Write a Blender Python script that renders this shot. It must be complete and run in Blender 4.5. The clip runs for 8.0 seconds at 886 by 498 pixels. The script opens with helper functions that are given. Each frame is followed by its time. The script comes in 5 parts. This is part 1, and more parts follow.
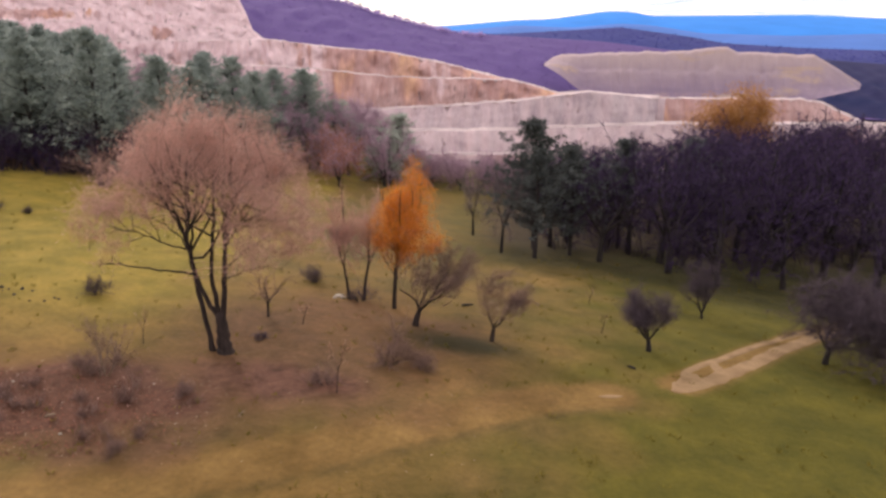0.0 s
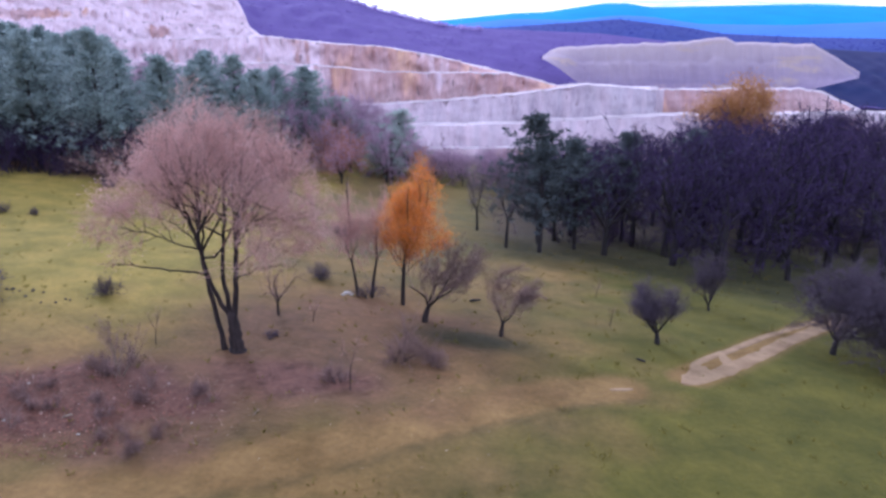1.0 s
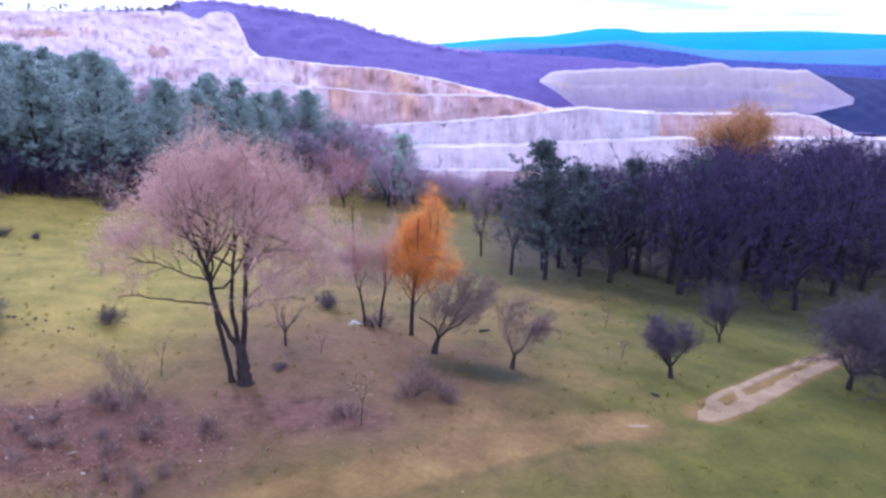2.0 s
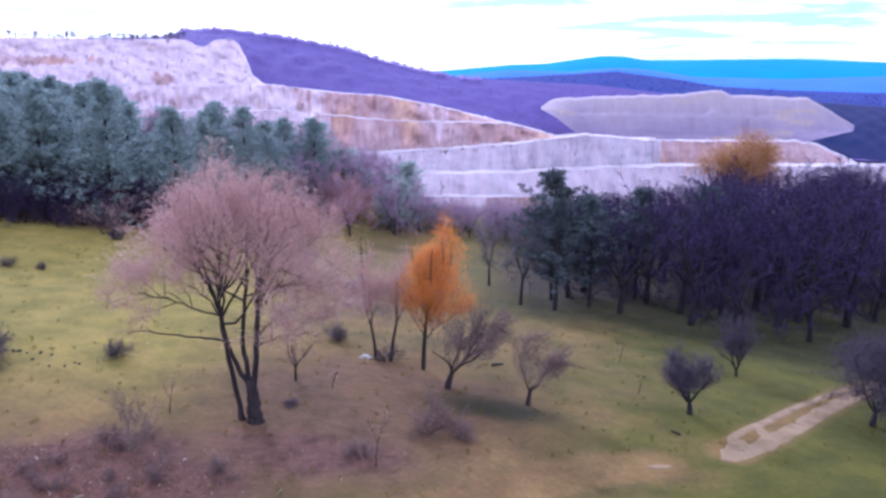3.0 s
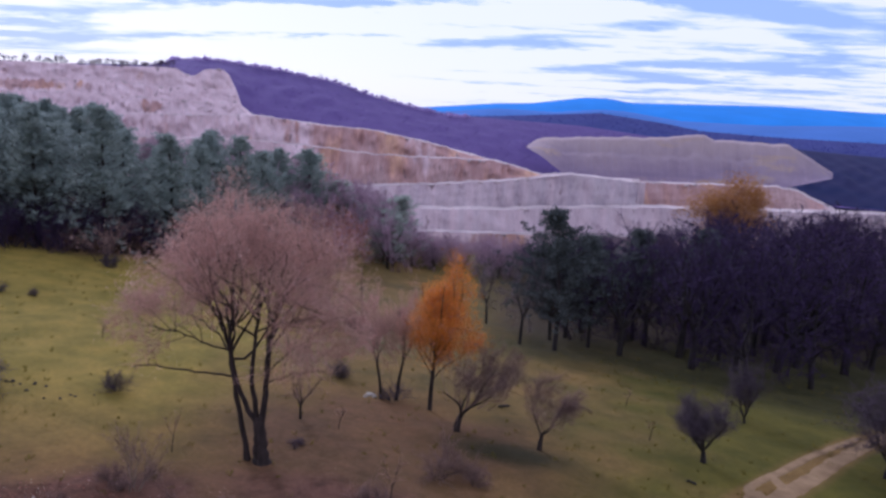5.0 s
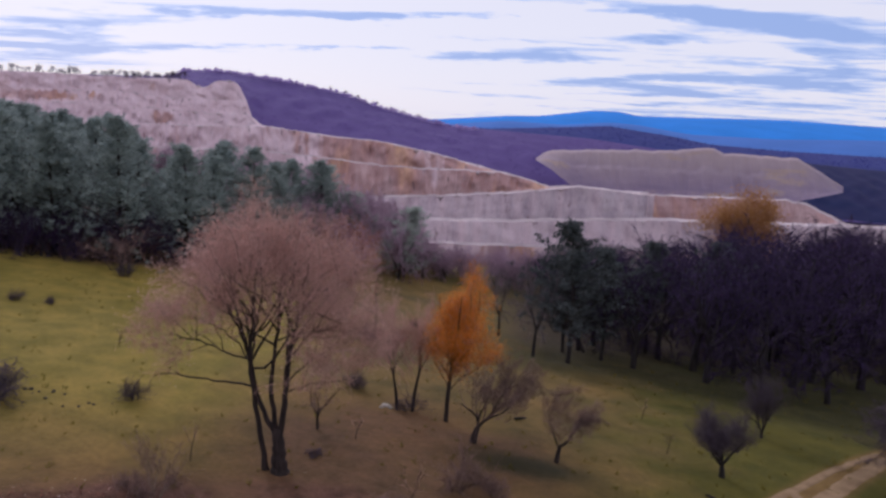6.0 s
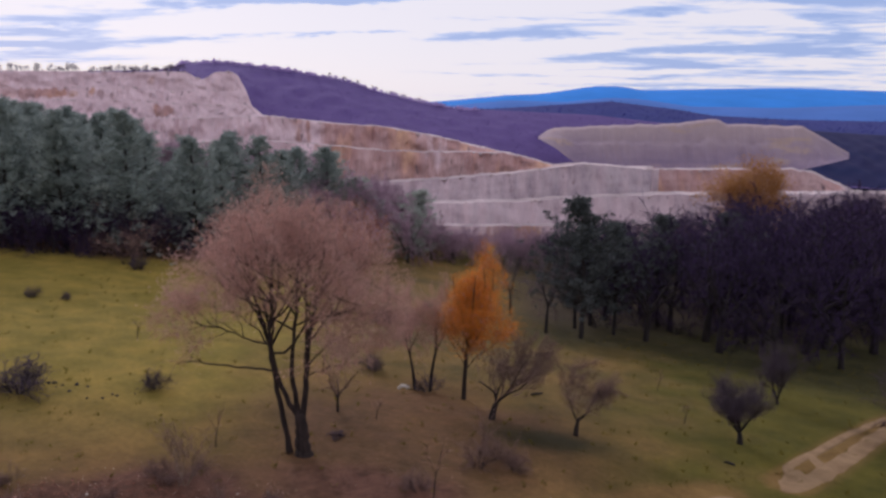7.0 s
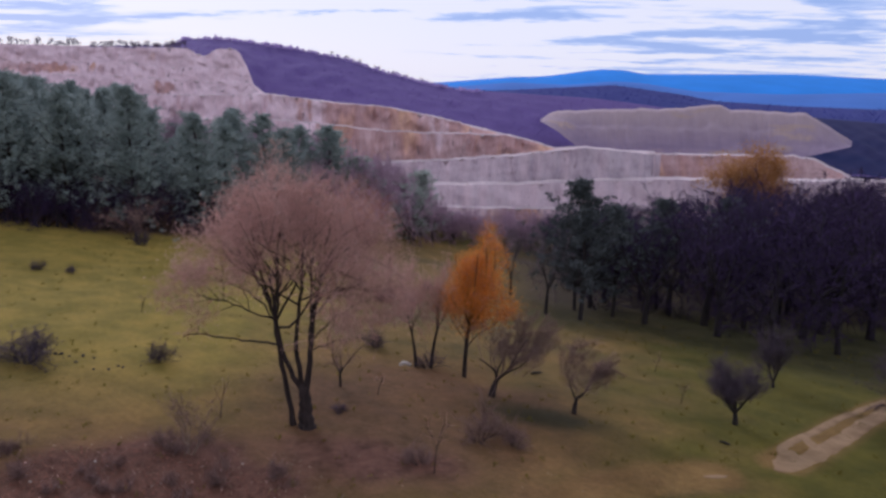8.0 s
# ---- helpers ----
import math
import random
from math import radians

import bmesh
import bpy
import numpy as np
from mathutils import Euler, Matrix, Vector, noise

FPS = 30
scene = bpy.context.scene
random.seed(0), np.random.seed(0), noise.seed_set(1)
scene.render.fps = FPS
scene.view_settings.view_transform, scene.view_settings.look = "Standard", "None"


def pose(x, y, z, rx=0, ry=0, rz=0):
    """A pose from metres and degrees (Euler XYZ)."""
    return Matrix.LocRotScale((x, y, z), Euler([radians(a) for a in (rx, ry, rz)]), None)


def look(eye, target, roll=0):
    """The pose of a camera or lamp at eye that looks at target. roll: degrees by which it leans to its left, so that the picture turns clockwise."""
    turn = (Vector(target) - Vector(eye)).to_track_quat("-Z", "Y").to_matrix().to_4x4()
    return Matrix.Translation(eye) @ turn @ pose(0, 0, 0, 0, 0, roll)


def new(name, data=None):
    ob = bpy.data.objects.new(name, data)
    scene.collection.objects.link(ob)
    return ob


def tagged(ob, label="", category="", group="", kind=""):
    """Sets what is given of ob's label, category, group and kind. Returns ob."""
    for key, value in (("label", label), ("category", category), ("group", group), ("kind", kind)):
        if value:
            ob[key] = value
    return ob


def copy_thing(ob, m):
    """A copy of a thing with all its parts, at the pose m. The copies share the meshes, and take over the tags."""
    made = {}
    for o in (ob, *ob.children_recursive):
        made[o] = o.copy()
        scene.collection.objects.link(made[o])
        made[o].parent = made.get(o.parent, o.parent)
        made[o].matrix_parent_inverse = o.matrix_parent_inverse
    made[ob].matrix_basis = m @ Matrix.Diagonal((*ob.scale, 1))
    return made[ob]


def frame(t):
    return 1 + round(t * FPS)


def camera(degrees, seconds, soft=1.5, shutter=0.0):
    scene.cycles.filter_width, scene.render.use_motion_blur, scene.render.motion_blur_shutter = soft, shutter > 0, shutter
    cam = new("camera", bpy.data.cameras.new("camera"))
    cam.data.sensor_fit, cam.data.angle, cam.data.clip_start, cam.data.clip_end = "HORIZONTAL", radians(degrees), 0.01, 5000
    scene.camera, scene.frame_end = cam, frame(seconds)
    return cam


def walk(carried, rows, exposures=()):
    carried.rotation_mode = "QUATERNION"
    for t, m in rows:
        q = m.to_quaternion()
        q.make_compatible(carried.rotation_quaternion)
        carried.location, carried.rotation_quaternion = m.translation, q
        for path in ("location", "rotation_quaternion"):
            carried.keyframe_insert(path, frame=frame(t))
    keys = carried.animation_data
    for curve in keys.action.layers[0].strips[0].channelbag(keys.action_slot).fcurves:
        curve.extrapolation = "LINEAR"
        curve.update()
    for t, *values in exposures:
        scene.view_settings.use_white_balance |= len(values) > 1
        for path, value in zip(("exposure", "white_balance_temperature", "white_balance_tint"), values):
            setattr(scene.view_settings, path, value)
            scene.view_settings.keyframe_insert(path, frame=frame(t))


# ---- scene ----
cam = camera(62, 8.0, soft=2.8)
# seconds, eye x y z, yaw, pitch, lean in degrees
ROWS = [
    (0, 4.625, -1.985, 15.608, 0.374, -16.903, 0.475),
    (0.2, 4.578, -2.121, 15.633, 0.241, -16.851, 2.265),
    (0.5, 4.507, -2.326, 15.670, -0.109, -16.904, 2.991),
    (0.7, 4.368, -2.249, 15.699, 0.005, -17.584, 2.615),
    (1, 4.158, -2.132, 15.742, 0.397, -17.314, -0.325),
    (1.2, 3.959, -1.990, 15.840, 0.417, -17.991, 0.085),
    (1.5, 3.660, -1.777, 15.987, 0.326, -17.007, -0.577),
    (1.7, 3.516, -1.614, 16.024, 0.006, -16.028, 0.170),
    (2.8, 2.727, -0.717, 16.230, 0.187, -15.247, 0.190),
    (3, 2.584, -0.554, 16.268, 0.197, -13.681, 0.265),
    (3.2, 2.316, -0.426, 16.241, 0.004, -12.128, 1.555),
    (3.5, 1.915, -0.234, 16.202, -0.274, -10.192, 1.459),
    (3.7, 1.716, -0.027, 16.213, 0.167, -11.267, -0.286),
    (4, 1.418, 0.283, 16.229, 0.538, -12.915, -2.325),
    (4.2, 1.318, 0.285, 16.229, 0.412, -12.937, -0.266),
    (4.5, 1.168, 0.288, 16.228, -0.197, -11.702, 2.822),
    (4.7, 1.058, 0.283, 16.213, -1.239, -11.161, 1.988),
    (5.8, 0.454, 0.253, 16.130, -0.512, -10.686, 2.624),
    (6, 0.344, 0.248, 16.115, -0.445, -10.046, 2.356),
    (6.2, 0.246, 0.176, 16.067, -0.219, -9.312, 1.679),
    (6.5, 0.100, 0.067, 15.995, 0.114, -9.730, -0.996),
    (6.7, 0.060, 0.040, 15.997, 0.091, -10.590, -0.418),
    (7, 0.000, 0.000, 16.000, 0.000, -11.396, 0.000),
    (7.2, -0.024, -0.114, 16.003, -0.002, -11.660, 0.319),
    (7.5, -0.060, -0.285, 16.007, -0.040, -11.538, 0.713),
    (7.7, -0.110, -0.346, 15.974, -0.042, -12.329, 1.770),
    (8, -0.185, -0.437, 15.924, -0.024, -12.811, 0.924),
]


def eye_pose(x, y, z, yaw, pitch, lean):
    a, b = radians(yaw), radians(pitch)
    ahead = Vector((-math.sin(a) * math.cos(b), math.cos(a) * math.cos(b), math.sin(b)))
    return look((x, y, z), Vector((x, y, z)) + 10 * ahead, lean)


EXPOSURES = [(0.0, 0.56, 6600, 25), (0.5, 0.68, 5400, 28), (1.0, 0.76, 4700, 29), (1.5, 1.06, 4500, 29), (2.2, 1.12, 4500, 30), (3.0, 0.92, 4550, 32), (3.5, 0.22, 4850, 32), (4.0, -0.22, 5050, 32),
             (4.5, -0.02, 4950, 33), (6.0, -0.33, 5500, 29), (6.5, -0.33, 5600, 29), (7.0, -0.32, 5750, 29), (7.5, -0.3, 5550, 29), (8.0, -0.29, 5350, 29)]
walk(cam, [(r[0], eye_pose(*r[1:])) for r in ROWS], EXPOSURES)

# ---- light ----
SUN_UP, SUN_TURN = radians(28), radians(-28)   # ahead and to the left, behind thin cloud
world = bpy.data.worlds.new("sky")
scene.world = world
world.use_nodes = True


# bars of cloud: bearing and rise of the middle, half length, half thickness, tilt, density
CLOUD_BARS = [
    (0.091, 0.0864, 0.100, 0.0085, 0.0475, 1.00), (0.279, 0.0628, 0.140, 0.0060, 0.0418, 0.80), (0.423, 0.1384, 0.115, 0.0085, -0.0672, 1.10),
    (0.084, 0.1401, 0.157, 0.0052, 0.0391, 0.60), (-0.470, 0.1006, 0.150, 0.0125, 0.0348, 0.75), (-0.390, 0.0747, 0.200, 0.0068, 0.0350, 0.75),
    (0.273, 0.0289, 0.055, 0.0026, 0.0156, 0.50), (0.285, 0.0420, 0.058, 0.0029, -0.0171, 0.45), (0.509, 0.1030, 0.068, 0.0118, -0.1220, 0.60),
    (0.519, 0.0609, 0.056, 0.0044, -0.0248, 0.40), (0.285, 0.1153, 0.071, 0.0074, 0.0207, 0.60), (-0.585, 0.0463, 0.028, 0.0037, -0.0010, 0.40),
    (-0.100, 0.1280, 0.200, 0.0070, 0.0300, 0.85), (-0.150, 0.0880, 0.180, 0.0036, 0.0300, 0.70), (0.300, 0.1520, 0.220, 0.0080, -0.0200, 0.70), (-0.350, 0.1270, 0.200, 0.0085, 0.0200, 0.85),
]


def sky_nodes():
    t = world.node_tree
    t.nodes.clear()
    n, l = t.nodes, t.links
    out = n.new("ShaderNodeOutputWorld")
    sky = n.new("ShaderNodeTexSky")
    sky.sky_type = "NISHITA"
    sky.sun_disc = False
    sky.sun_elevation, sky.sun_rotation = SUN_UP, SUN_TURN
    blue = n.new("ShaderNodeBackground")
    blue.inputs[1].default_value = 0.10
    l.new(sky.outputs[0], blue.inputs[0])
    # layer of stratus, seen in perspective: direction laid onto a flat deck
    co = n.new("ShaderNodeTexCoord")
    sep = n.new("ShaderNodeSeparateXYZ")
    l.new(co.outputs["Generated"], sep.inputs[0])
    up = n.new("ShaderNodeMath"); up.operation = "MAXIMUM"; up.inputs[1].default_value = 0.0
    l.new(sep.outputs[2], up.inputs[0])
    up2 = n.new("ShaderNodeMath"); up2.operation = "ADD"; up2.inputs[1].default_value = 0.05
    l.new(up.outputs[0], up2.inputs[0])
    dx = n.new("ShaderNodeMath"); dx.operation = "DIVIDE"
    dy = n.new("ShaderNodeMath"); dy.operation = "DIVIDE"
    l.new(sep.outputs[0], dx.inputs[0]); l.new(up2.outputs[0], dx.inputs[1])
    l.new(sep.outputs[1], dy.inputs[0]); l.new(up2.outputs[0], dy.inputs[1])
    deck = n.new("ShaderNodeCombineXYZ")
    l.new(dx.outputs[0], deck.inputs[0]); l.new(dy.outputs[0], deck.inputs[1])
    mp = n.new("ShaderNodeMapping")
    mp.inputs["Scale"].default_value = (0.34, 0.80, 1)
    mp.inputs["Location"].default_value = (3.1, 0.4, 0)
    l.new(deck.outputs[0], mp.inputs[0])
    no = n.new("ShaderNodeTexNoise")
    no.inputs["Scale"].default_value, no.inputs["Detail"].default_value = 1.0, 9.0
    no.inputs["Roughness"].default_value, no.inputs["Distortion"].default_value = 0.55, 0.6
    l.new(mp.outputs[0], no.inputs["Vector"])
    ramp = n.new("ShaderNodeValToRGB")
    ramp.color_ramp.elements[0].position, ramp.color_ramp.elements[1].position = 0.375, 0.515
    ramp.color_ramp.elements[0].color = (0.45, 0.61, 0.84, 1)
    ramp.color_ramp.elements[1].color = (1.11, 1.09, 0.95, 1)
    e = ramp.color_ramp.elements.new(0.445)
    e.color = (0.71, 0.83, 0.95, 1)
    # small ragged puffs within the layer
    mp2 = n.new("ShaderNodeMapping")
    mp2.inputs["Scale"].default_value = (1.5, 2.2, 1)
    l.new(deck.outputs[0], mp2.inputs[0])
    puff = n.new("ShaderNodeTexNoise")
    puff.inputs["Scale"].default_value, puff.inputs["Detail"].default_value, puff.inputs["Distortion"].default_value = 1.6, 8.0, 0.9
    l.new(mp2.outputs[0], puff.inputs["Vector"])
    ragged = n.new("ShaderNodeMath"); ragged.operation = "MULTIPLY_ADD"
    ragged.inputs[1].default_value, ragged.inputs[2].default_value = 0.30, -0.14
    l.new(puff.outputs[0], ragged.inputs[0])
    both = n.new("ShaderNodeMath"); both.operation = "ADD"
    l.new(no.outputs[0], both.inputs[0]); l.new(ragged.outputs[0], both.inputs[1])
    # the veil is brightest and most even around the hidden sun
    near_sun = n.new("ShaderNodeVectorMath"); near_sun.operation = "DOT_PRODUCT"
    near_sun.inputs[1].default_value = (-0.19, 0.97, 0.13)
    l.new(co.outputs["Generated"], near_sun.inputs[0])
    veil = n.new("ShaderNodeMath"); veil.operation = "MULTIPLY_ADD"
    veil.inputs[1].default_value, veil.inputs[2].default_value = 1.5, -1.335
    l.new(near_sun.outputs["Value"], veil.inputs[0])
    lift = n.new("ShaderNodeMath"); lift.operation = "MAXIMUM"; lift.inputs[1].default_value = 0.0
    l.new(veil.outputs[0], lift.inputs[0])
    veiled = n.new("ShaderNodeMath"); veiled.operation = "ADD"; veiled.use_clamp = True
    l.new(both.outputs[0], veiled.inputs[0]); l.new(lift.outputs[0], veiled.inputs[1])
    # long grey-blue bars of cloud over the quarry and the mountains
    def math_node(op, a, b):
        m = n.new("ShaderNodeMath")
        m.operation = op
        for value, i in ((a, 0), (b, 1)):
            if hasattr(value, "links"):
                l.new(value, m.inputs[i])
            else:
                m.inputs[i].default_value = value
        return m.outputs[0]

    ahead = math_node("MAXIMUM", sep.outputs[1], 0.05)
    bearing = math_node("DIVIDE", sep.outputs[0], ahead)
    rise = math_node("DIVIDE", sep.outputs[2], ahead)
    fray = n.new("ShaderNodeTexNoise")
    fray.inputs["Scale"].default_value, fray.inputs["Detail"].default_value, fray.inputs["Roughness"].default_value = 1.0, 7.0, 0.62
    flat = n.new("ShaderNodeCombineXYZ")
    l.new(math_node("MULTIPLY", bearing, 9.0), flat.inputs[0]); l.new(math_node("MULTIPLY", rise, 45.0), flat.inputs[1])
    l.new(flat.outputs[0], fray.inputs["Vector"])
    frayed = math_node("SUBTRACT", fray.outputs[0], 0.5)
    rise = math_node("ADD", rise, math_node("MULTIPLY", frayed, 0.018))
    bars = 0.0
    for a0, e0, long, thick, tilt, strong in CLOUD_BARS:
        du = math_node("SUBTRACT", bearing, a0)
        dv = math_node("SUBTRACT", math_node("SUBTRACT", rise, e0), math_node("MULTIPLY", du, tilt))
        far = math_node("ADD", math_node("POWER", math_node("ABSOLUTE", math_node("DIVIDE", du, long), 0), 2.0), math_node("POWER", math_node("ABSOLUTE", math_node("DIVIDE", dv, thick), 0), 2.0))
        one = math_node("MULTIPLY", math_node("POWER", 2.718, math_node("MULTIPLY", far, -1.0)), strong)
        bars = math_node("ADD", one, bars)
    bars = math_node("MULTIPLY", bars, math_node("ADD", math_node("MULTIPLY", frayed, 2.6), 1.0))
    tone = math_node("SUBTRACT", veiled.outputs[0], math_node("MULTIPLY", bars, 0.34))
    l.new(tone, ramp.inputs[0])
    cloud = n.new("ShaderNodeBackground")
    cloud.inputs[1].default_value = 0.95
    l.new(ramp.outputs[0], cloud.inputs[0])
    mix = n.new("ShaderNodeMixShader")
    mix.inputs[0].default_value = 0.88
    l.new(blue.outputs[0], mix.inputs[1]); l.new(cloud.outputs[0], mix.inputs[2])
    l.new(mix.outputs[0], out.inputs[0])


sky_nodes()
sun = new("sun", bpy.data.lights.new("sun", "SUN"))
sun.data.energy, sun.data.angle, sun.data.color = 1.45, radians(11), (1.0, 0.93, 0.82)
sun.matrix_world = look((0, 0, 200), (-200 * math.sin(SUN_TURN), -200 * math.cos(SUN_TURN), 200 - 200 * math.tan(SUN_UP)))


# ---- materials ----
def nodes_of(name, rough=0.9):
    m = bpy.data.materials.new(name)
    m.use_nodes = True
    b = m.node_tree.nodes["Principled BSDF"]
    b.inputs["Roughness"].default_value = rough
    b.inputs["Specular IOR Level"].default_value = 0.2
    return m, m.node_tree.nodes, m.node_tree.links, b


def noise_tex(n, l, vec, scale, detail=5.0, rough=0.6, stretch=None):
    t = n.new("ShaderNodeTexNoise")
    t.inputs["Scale"].default_value, t.inputs["Detail"].default_value = scale, detail
    t.inputs["Roughness"].default_value = rough
    if stretch:
        mp = n.new("ShaderNodeMapping")
        mp.inputs["Scale"].default_value = stretch
        l.new(vec, mp.inputs[0])
        vec = mp.outputs[0]
    l.new(vec, t.inputs["Vector"])
    return t.outputs[0]


def ramp_of(n, l, fac, stops):
    r = n.new("ShaderNodeValToRGB")
    e = r.color_ramp.elements
    while len(e) < len(stops):
        e.new(0.5)
    for s, (p, c) in zip(e, stops):
        s.position, s.color = p, (*c, 1)
    l.new(fac, r.inputs[0])
    return r.outputs[0]


def blend(n, l, fac, a, b, how="MIX"):
    m = n.new("ShaderNodeMix")
    m.data_type, m.blend_type = "RGBA", how
    for value, i in ((fac, 0), (a, 6), (b, 7)):
        if hasattr(value, "links"):
            l.new(value, m.inputs[i])
        else:
            m.inputs[i].default_value = value if i == 0 else (*value, 1)
    return m.outputs[2]


def bump_of(n, l, b, height, strength, distance):
    k = n.new("ShaderNodeBump")
    k.inputs["Strength"].default_value, k.inputs["Distance"].default_value = strength, distance
    l.new(height, k.inputs["Height"])
    l.new(k.outputs[0], b.inputs["Normal"])


def maths(n, l, op, a, b):
    m = n.new("ShaderNodeMath")
    m.operation = op
    for value, i in ((a, 0), (b, 1)):
        if hasattr(value, "links"):
            l.new(value, m.inputs[i])
        else:
            m.inputs[i].default_value = value
    return m.outputs[0]


def grass_material():
    m, n, l, b = nodes_of("meadow", 1.0)
    co = n.new("ShaderNodeNewGeometry").outputs["Position"]
    big = noise_tex(n, l, co, 0.09, 4, 0.55)
    mid = noise_tex(n, l, co, 0.45, 5, 0.6)
    fine = noise_tex(n, l, co, 3.5, 6, 0.7)
    base = ramp_of(n, l, big, [(0.34, (0.079, 0.062, 0.015)), (0.48, (0.173, 0.111, 0.025)), (0.64, (0.277, 0.157, 0.042))])
    dry = ramp_of(n, l, mid, [(0.35, (0.061, 0.050, 0.014)), (0.6, (0.228, 0.135, 0.046))])
    c = blend(n, l, 0.42, base, dry)
    def mask(name):
        a = n.new("ShaderNodeAttribute")
        a.attribute_name = name
        return a.outputs["Fac"]
    lush = ramp_of(n, l, mid, [(0.3, (0.065, 0.063, 0.005)), (0.7, (0.116, 0.102, 0.009))])
    c = blend(n, l, mask("lush"), c, lush)
    sunny = ramp_of(n, l, mid, [(0.3, (0.203, 0.164, 0.020)), (0.7, (0.364, 0.264, 0.040))])
    c = blend(n, l, mask("pale"), c, sunny)
    worn = ramp_of(n, l, mid, [(0.3, (0.165, 0.091, 0.025)), (0.7, (0.281, 0.164, 0.052))])
    c = blend(n, l, mask("worn"), c, worn)
    litter = ramp_of(n, l, noise_tex(n, l, co, 1.3, 6, 0.7), [(0.3, (0.067, 0.029, 0.020)), (0.7, (0.189, 0.085, 0.060))])
    c = blend(n, l, mask("brush"), c, litter)
    # dark tone: tree shade painted into the grass, and the track's furrow
    shade_and_furrow = ramp_of(n, l, mid, [(0.3, (0.019, 0.020, 0.007)), (0.7, (0.043, 0.037, 0.013))])
    c = blend(n, l, mask("shade_and_furrow"), c, shade_and_furrow)
    c = blend(n, l, 0.55, c, ramp_of(n, l, fine, [(0.3, (0.45, 0.45, 0.42)), (0.7, (1.0, 1.0, 1.0))]), "MULTIPLY")
    l.new(c, b.inputs["Base Color"])
    bump_of(n, l, b, fine, 0.7, 0.12)
    return m


def mottled(name, dark, light, scale, rough=0.9, bump=0.4, distance=0.02, stretch=None, island=0.0):
    m, n, l, b = nodes_of(name, rough)
    co = n.new("ShaderNodeTexCoord").outputs["Object"]
    v = noise_tex(n, l, co, scale, 6, 0.65, stretch)
    c = ramp_of(n, l, v, [(0.3, dark), (0.7, light)])
    if island:
        g = n.new("ShaderNodeNewGeometry").outputs["Random Per Island"]
        c = blend(n, l, island, c, ramp_of(n, l, g, [(0.0, tuple(0.45 * a for a in dark)), (1.0, tuple(min(1, 1.25 * a) for a in light))]))
    l.new(c, b.inputs["Base Color"])
    if bump:
        bump_of(n, l, b, v, bump, distance)
    return m


def foliage(name, dark, light, vary=0.25, thin=0.0):
    """Leaves, needles and twigs: each its own tone, and each tree a little of its own."""
    m, n, l, b = nodes_of(name, 0.9)
    b.inputs["Specular IOR Level"].default_value = 0.04
    g = n.new("ShaderNodeNewGeometry").outputs["Random Per Island"]
    c = ramp_of(n, l, g, [(0.0, dark), (1.0, light)])
    o = n.new("ShaderNodeObjectInfo").outputs["Random"]
    c = blend(n, l, vary, c, ramp_of(n, l, o, [(0.0, dark), (1.0, light)]))
    l.new(c, b.inputs["Base Color"])
    if thin:
        through_light = n.new("ShaderNodeBsdfTranslucent")
        l.new(c, through_light.inputs[0])
        mix = n.new("ShaderNodeMixShader")
        mix.inputs[0].default_value = thin
        l.new(b.outputs[0], mix.inputs[1])
        l.new(through_light.outputs[0], mix.inputs[2])
        l.new(mix.outputs[0], n["Material Output"].inputs[0])
    return m


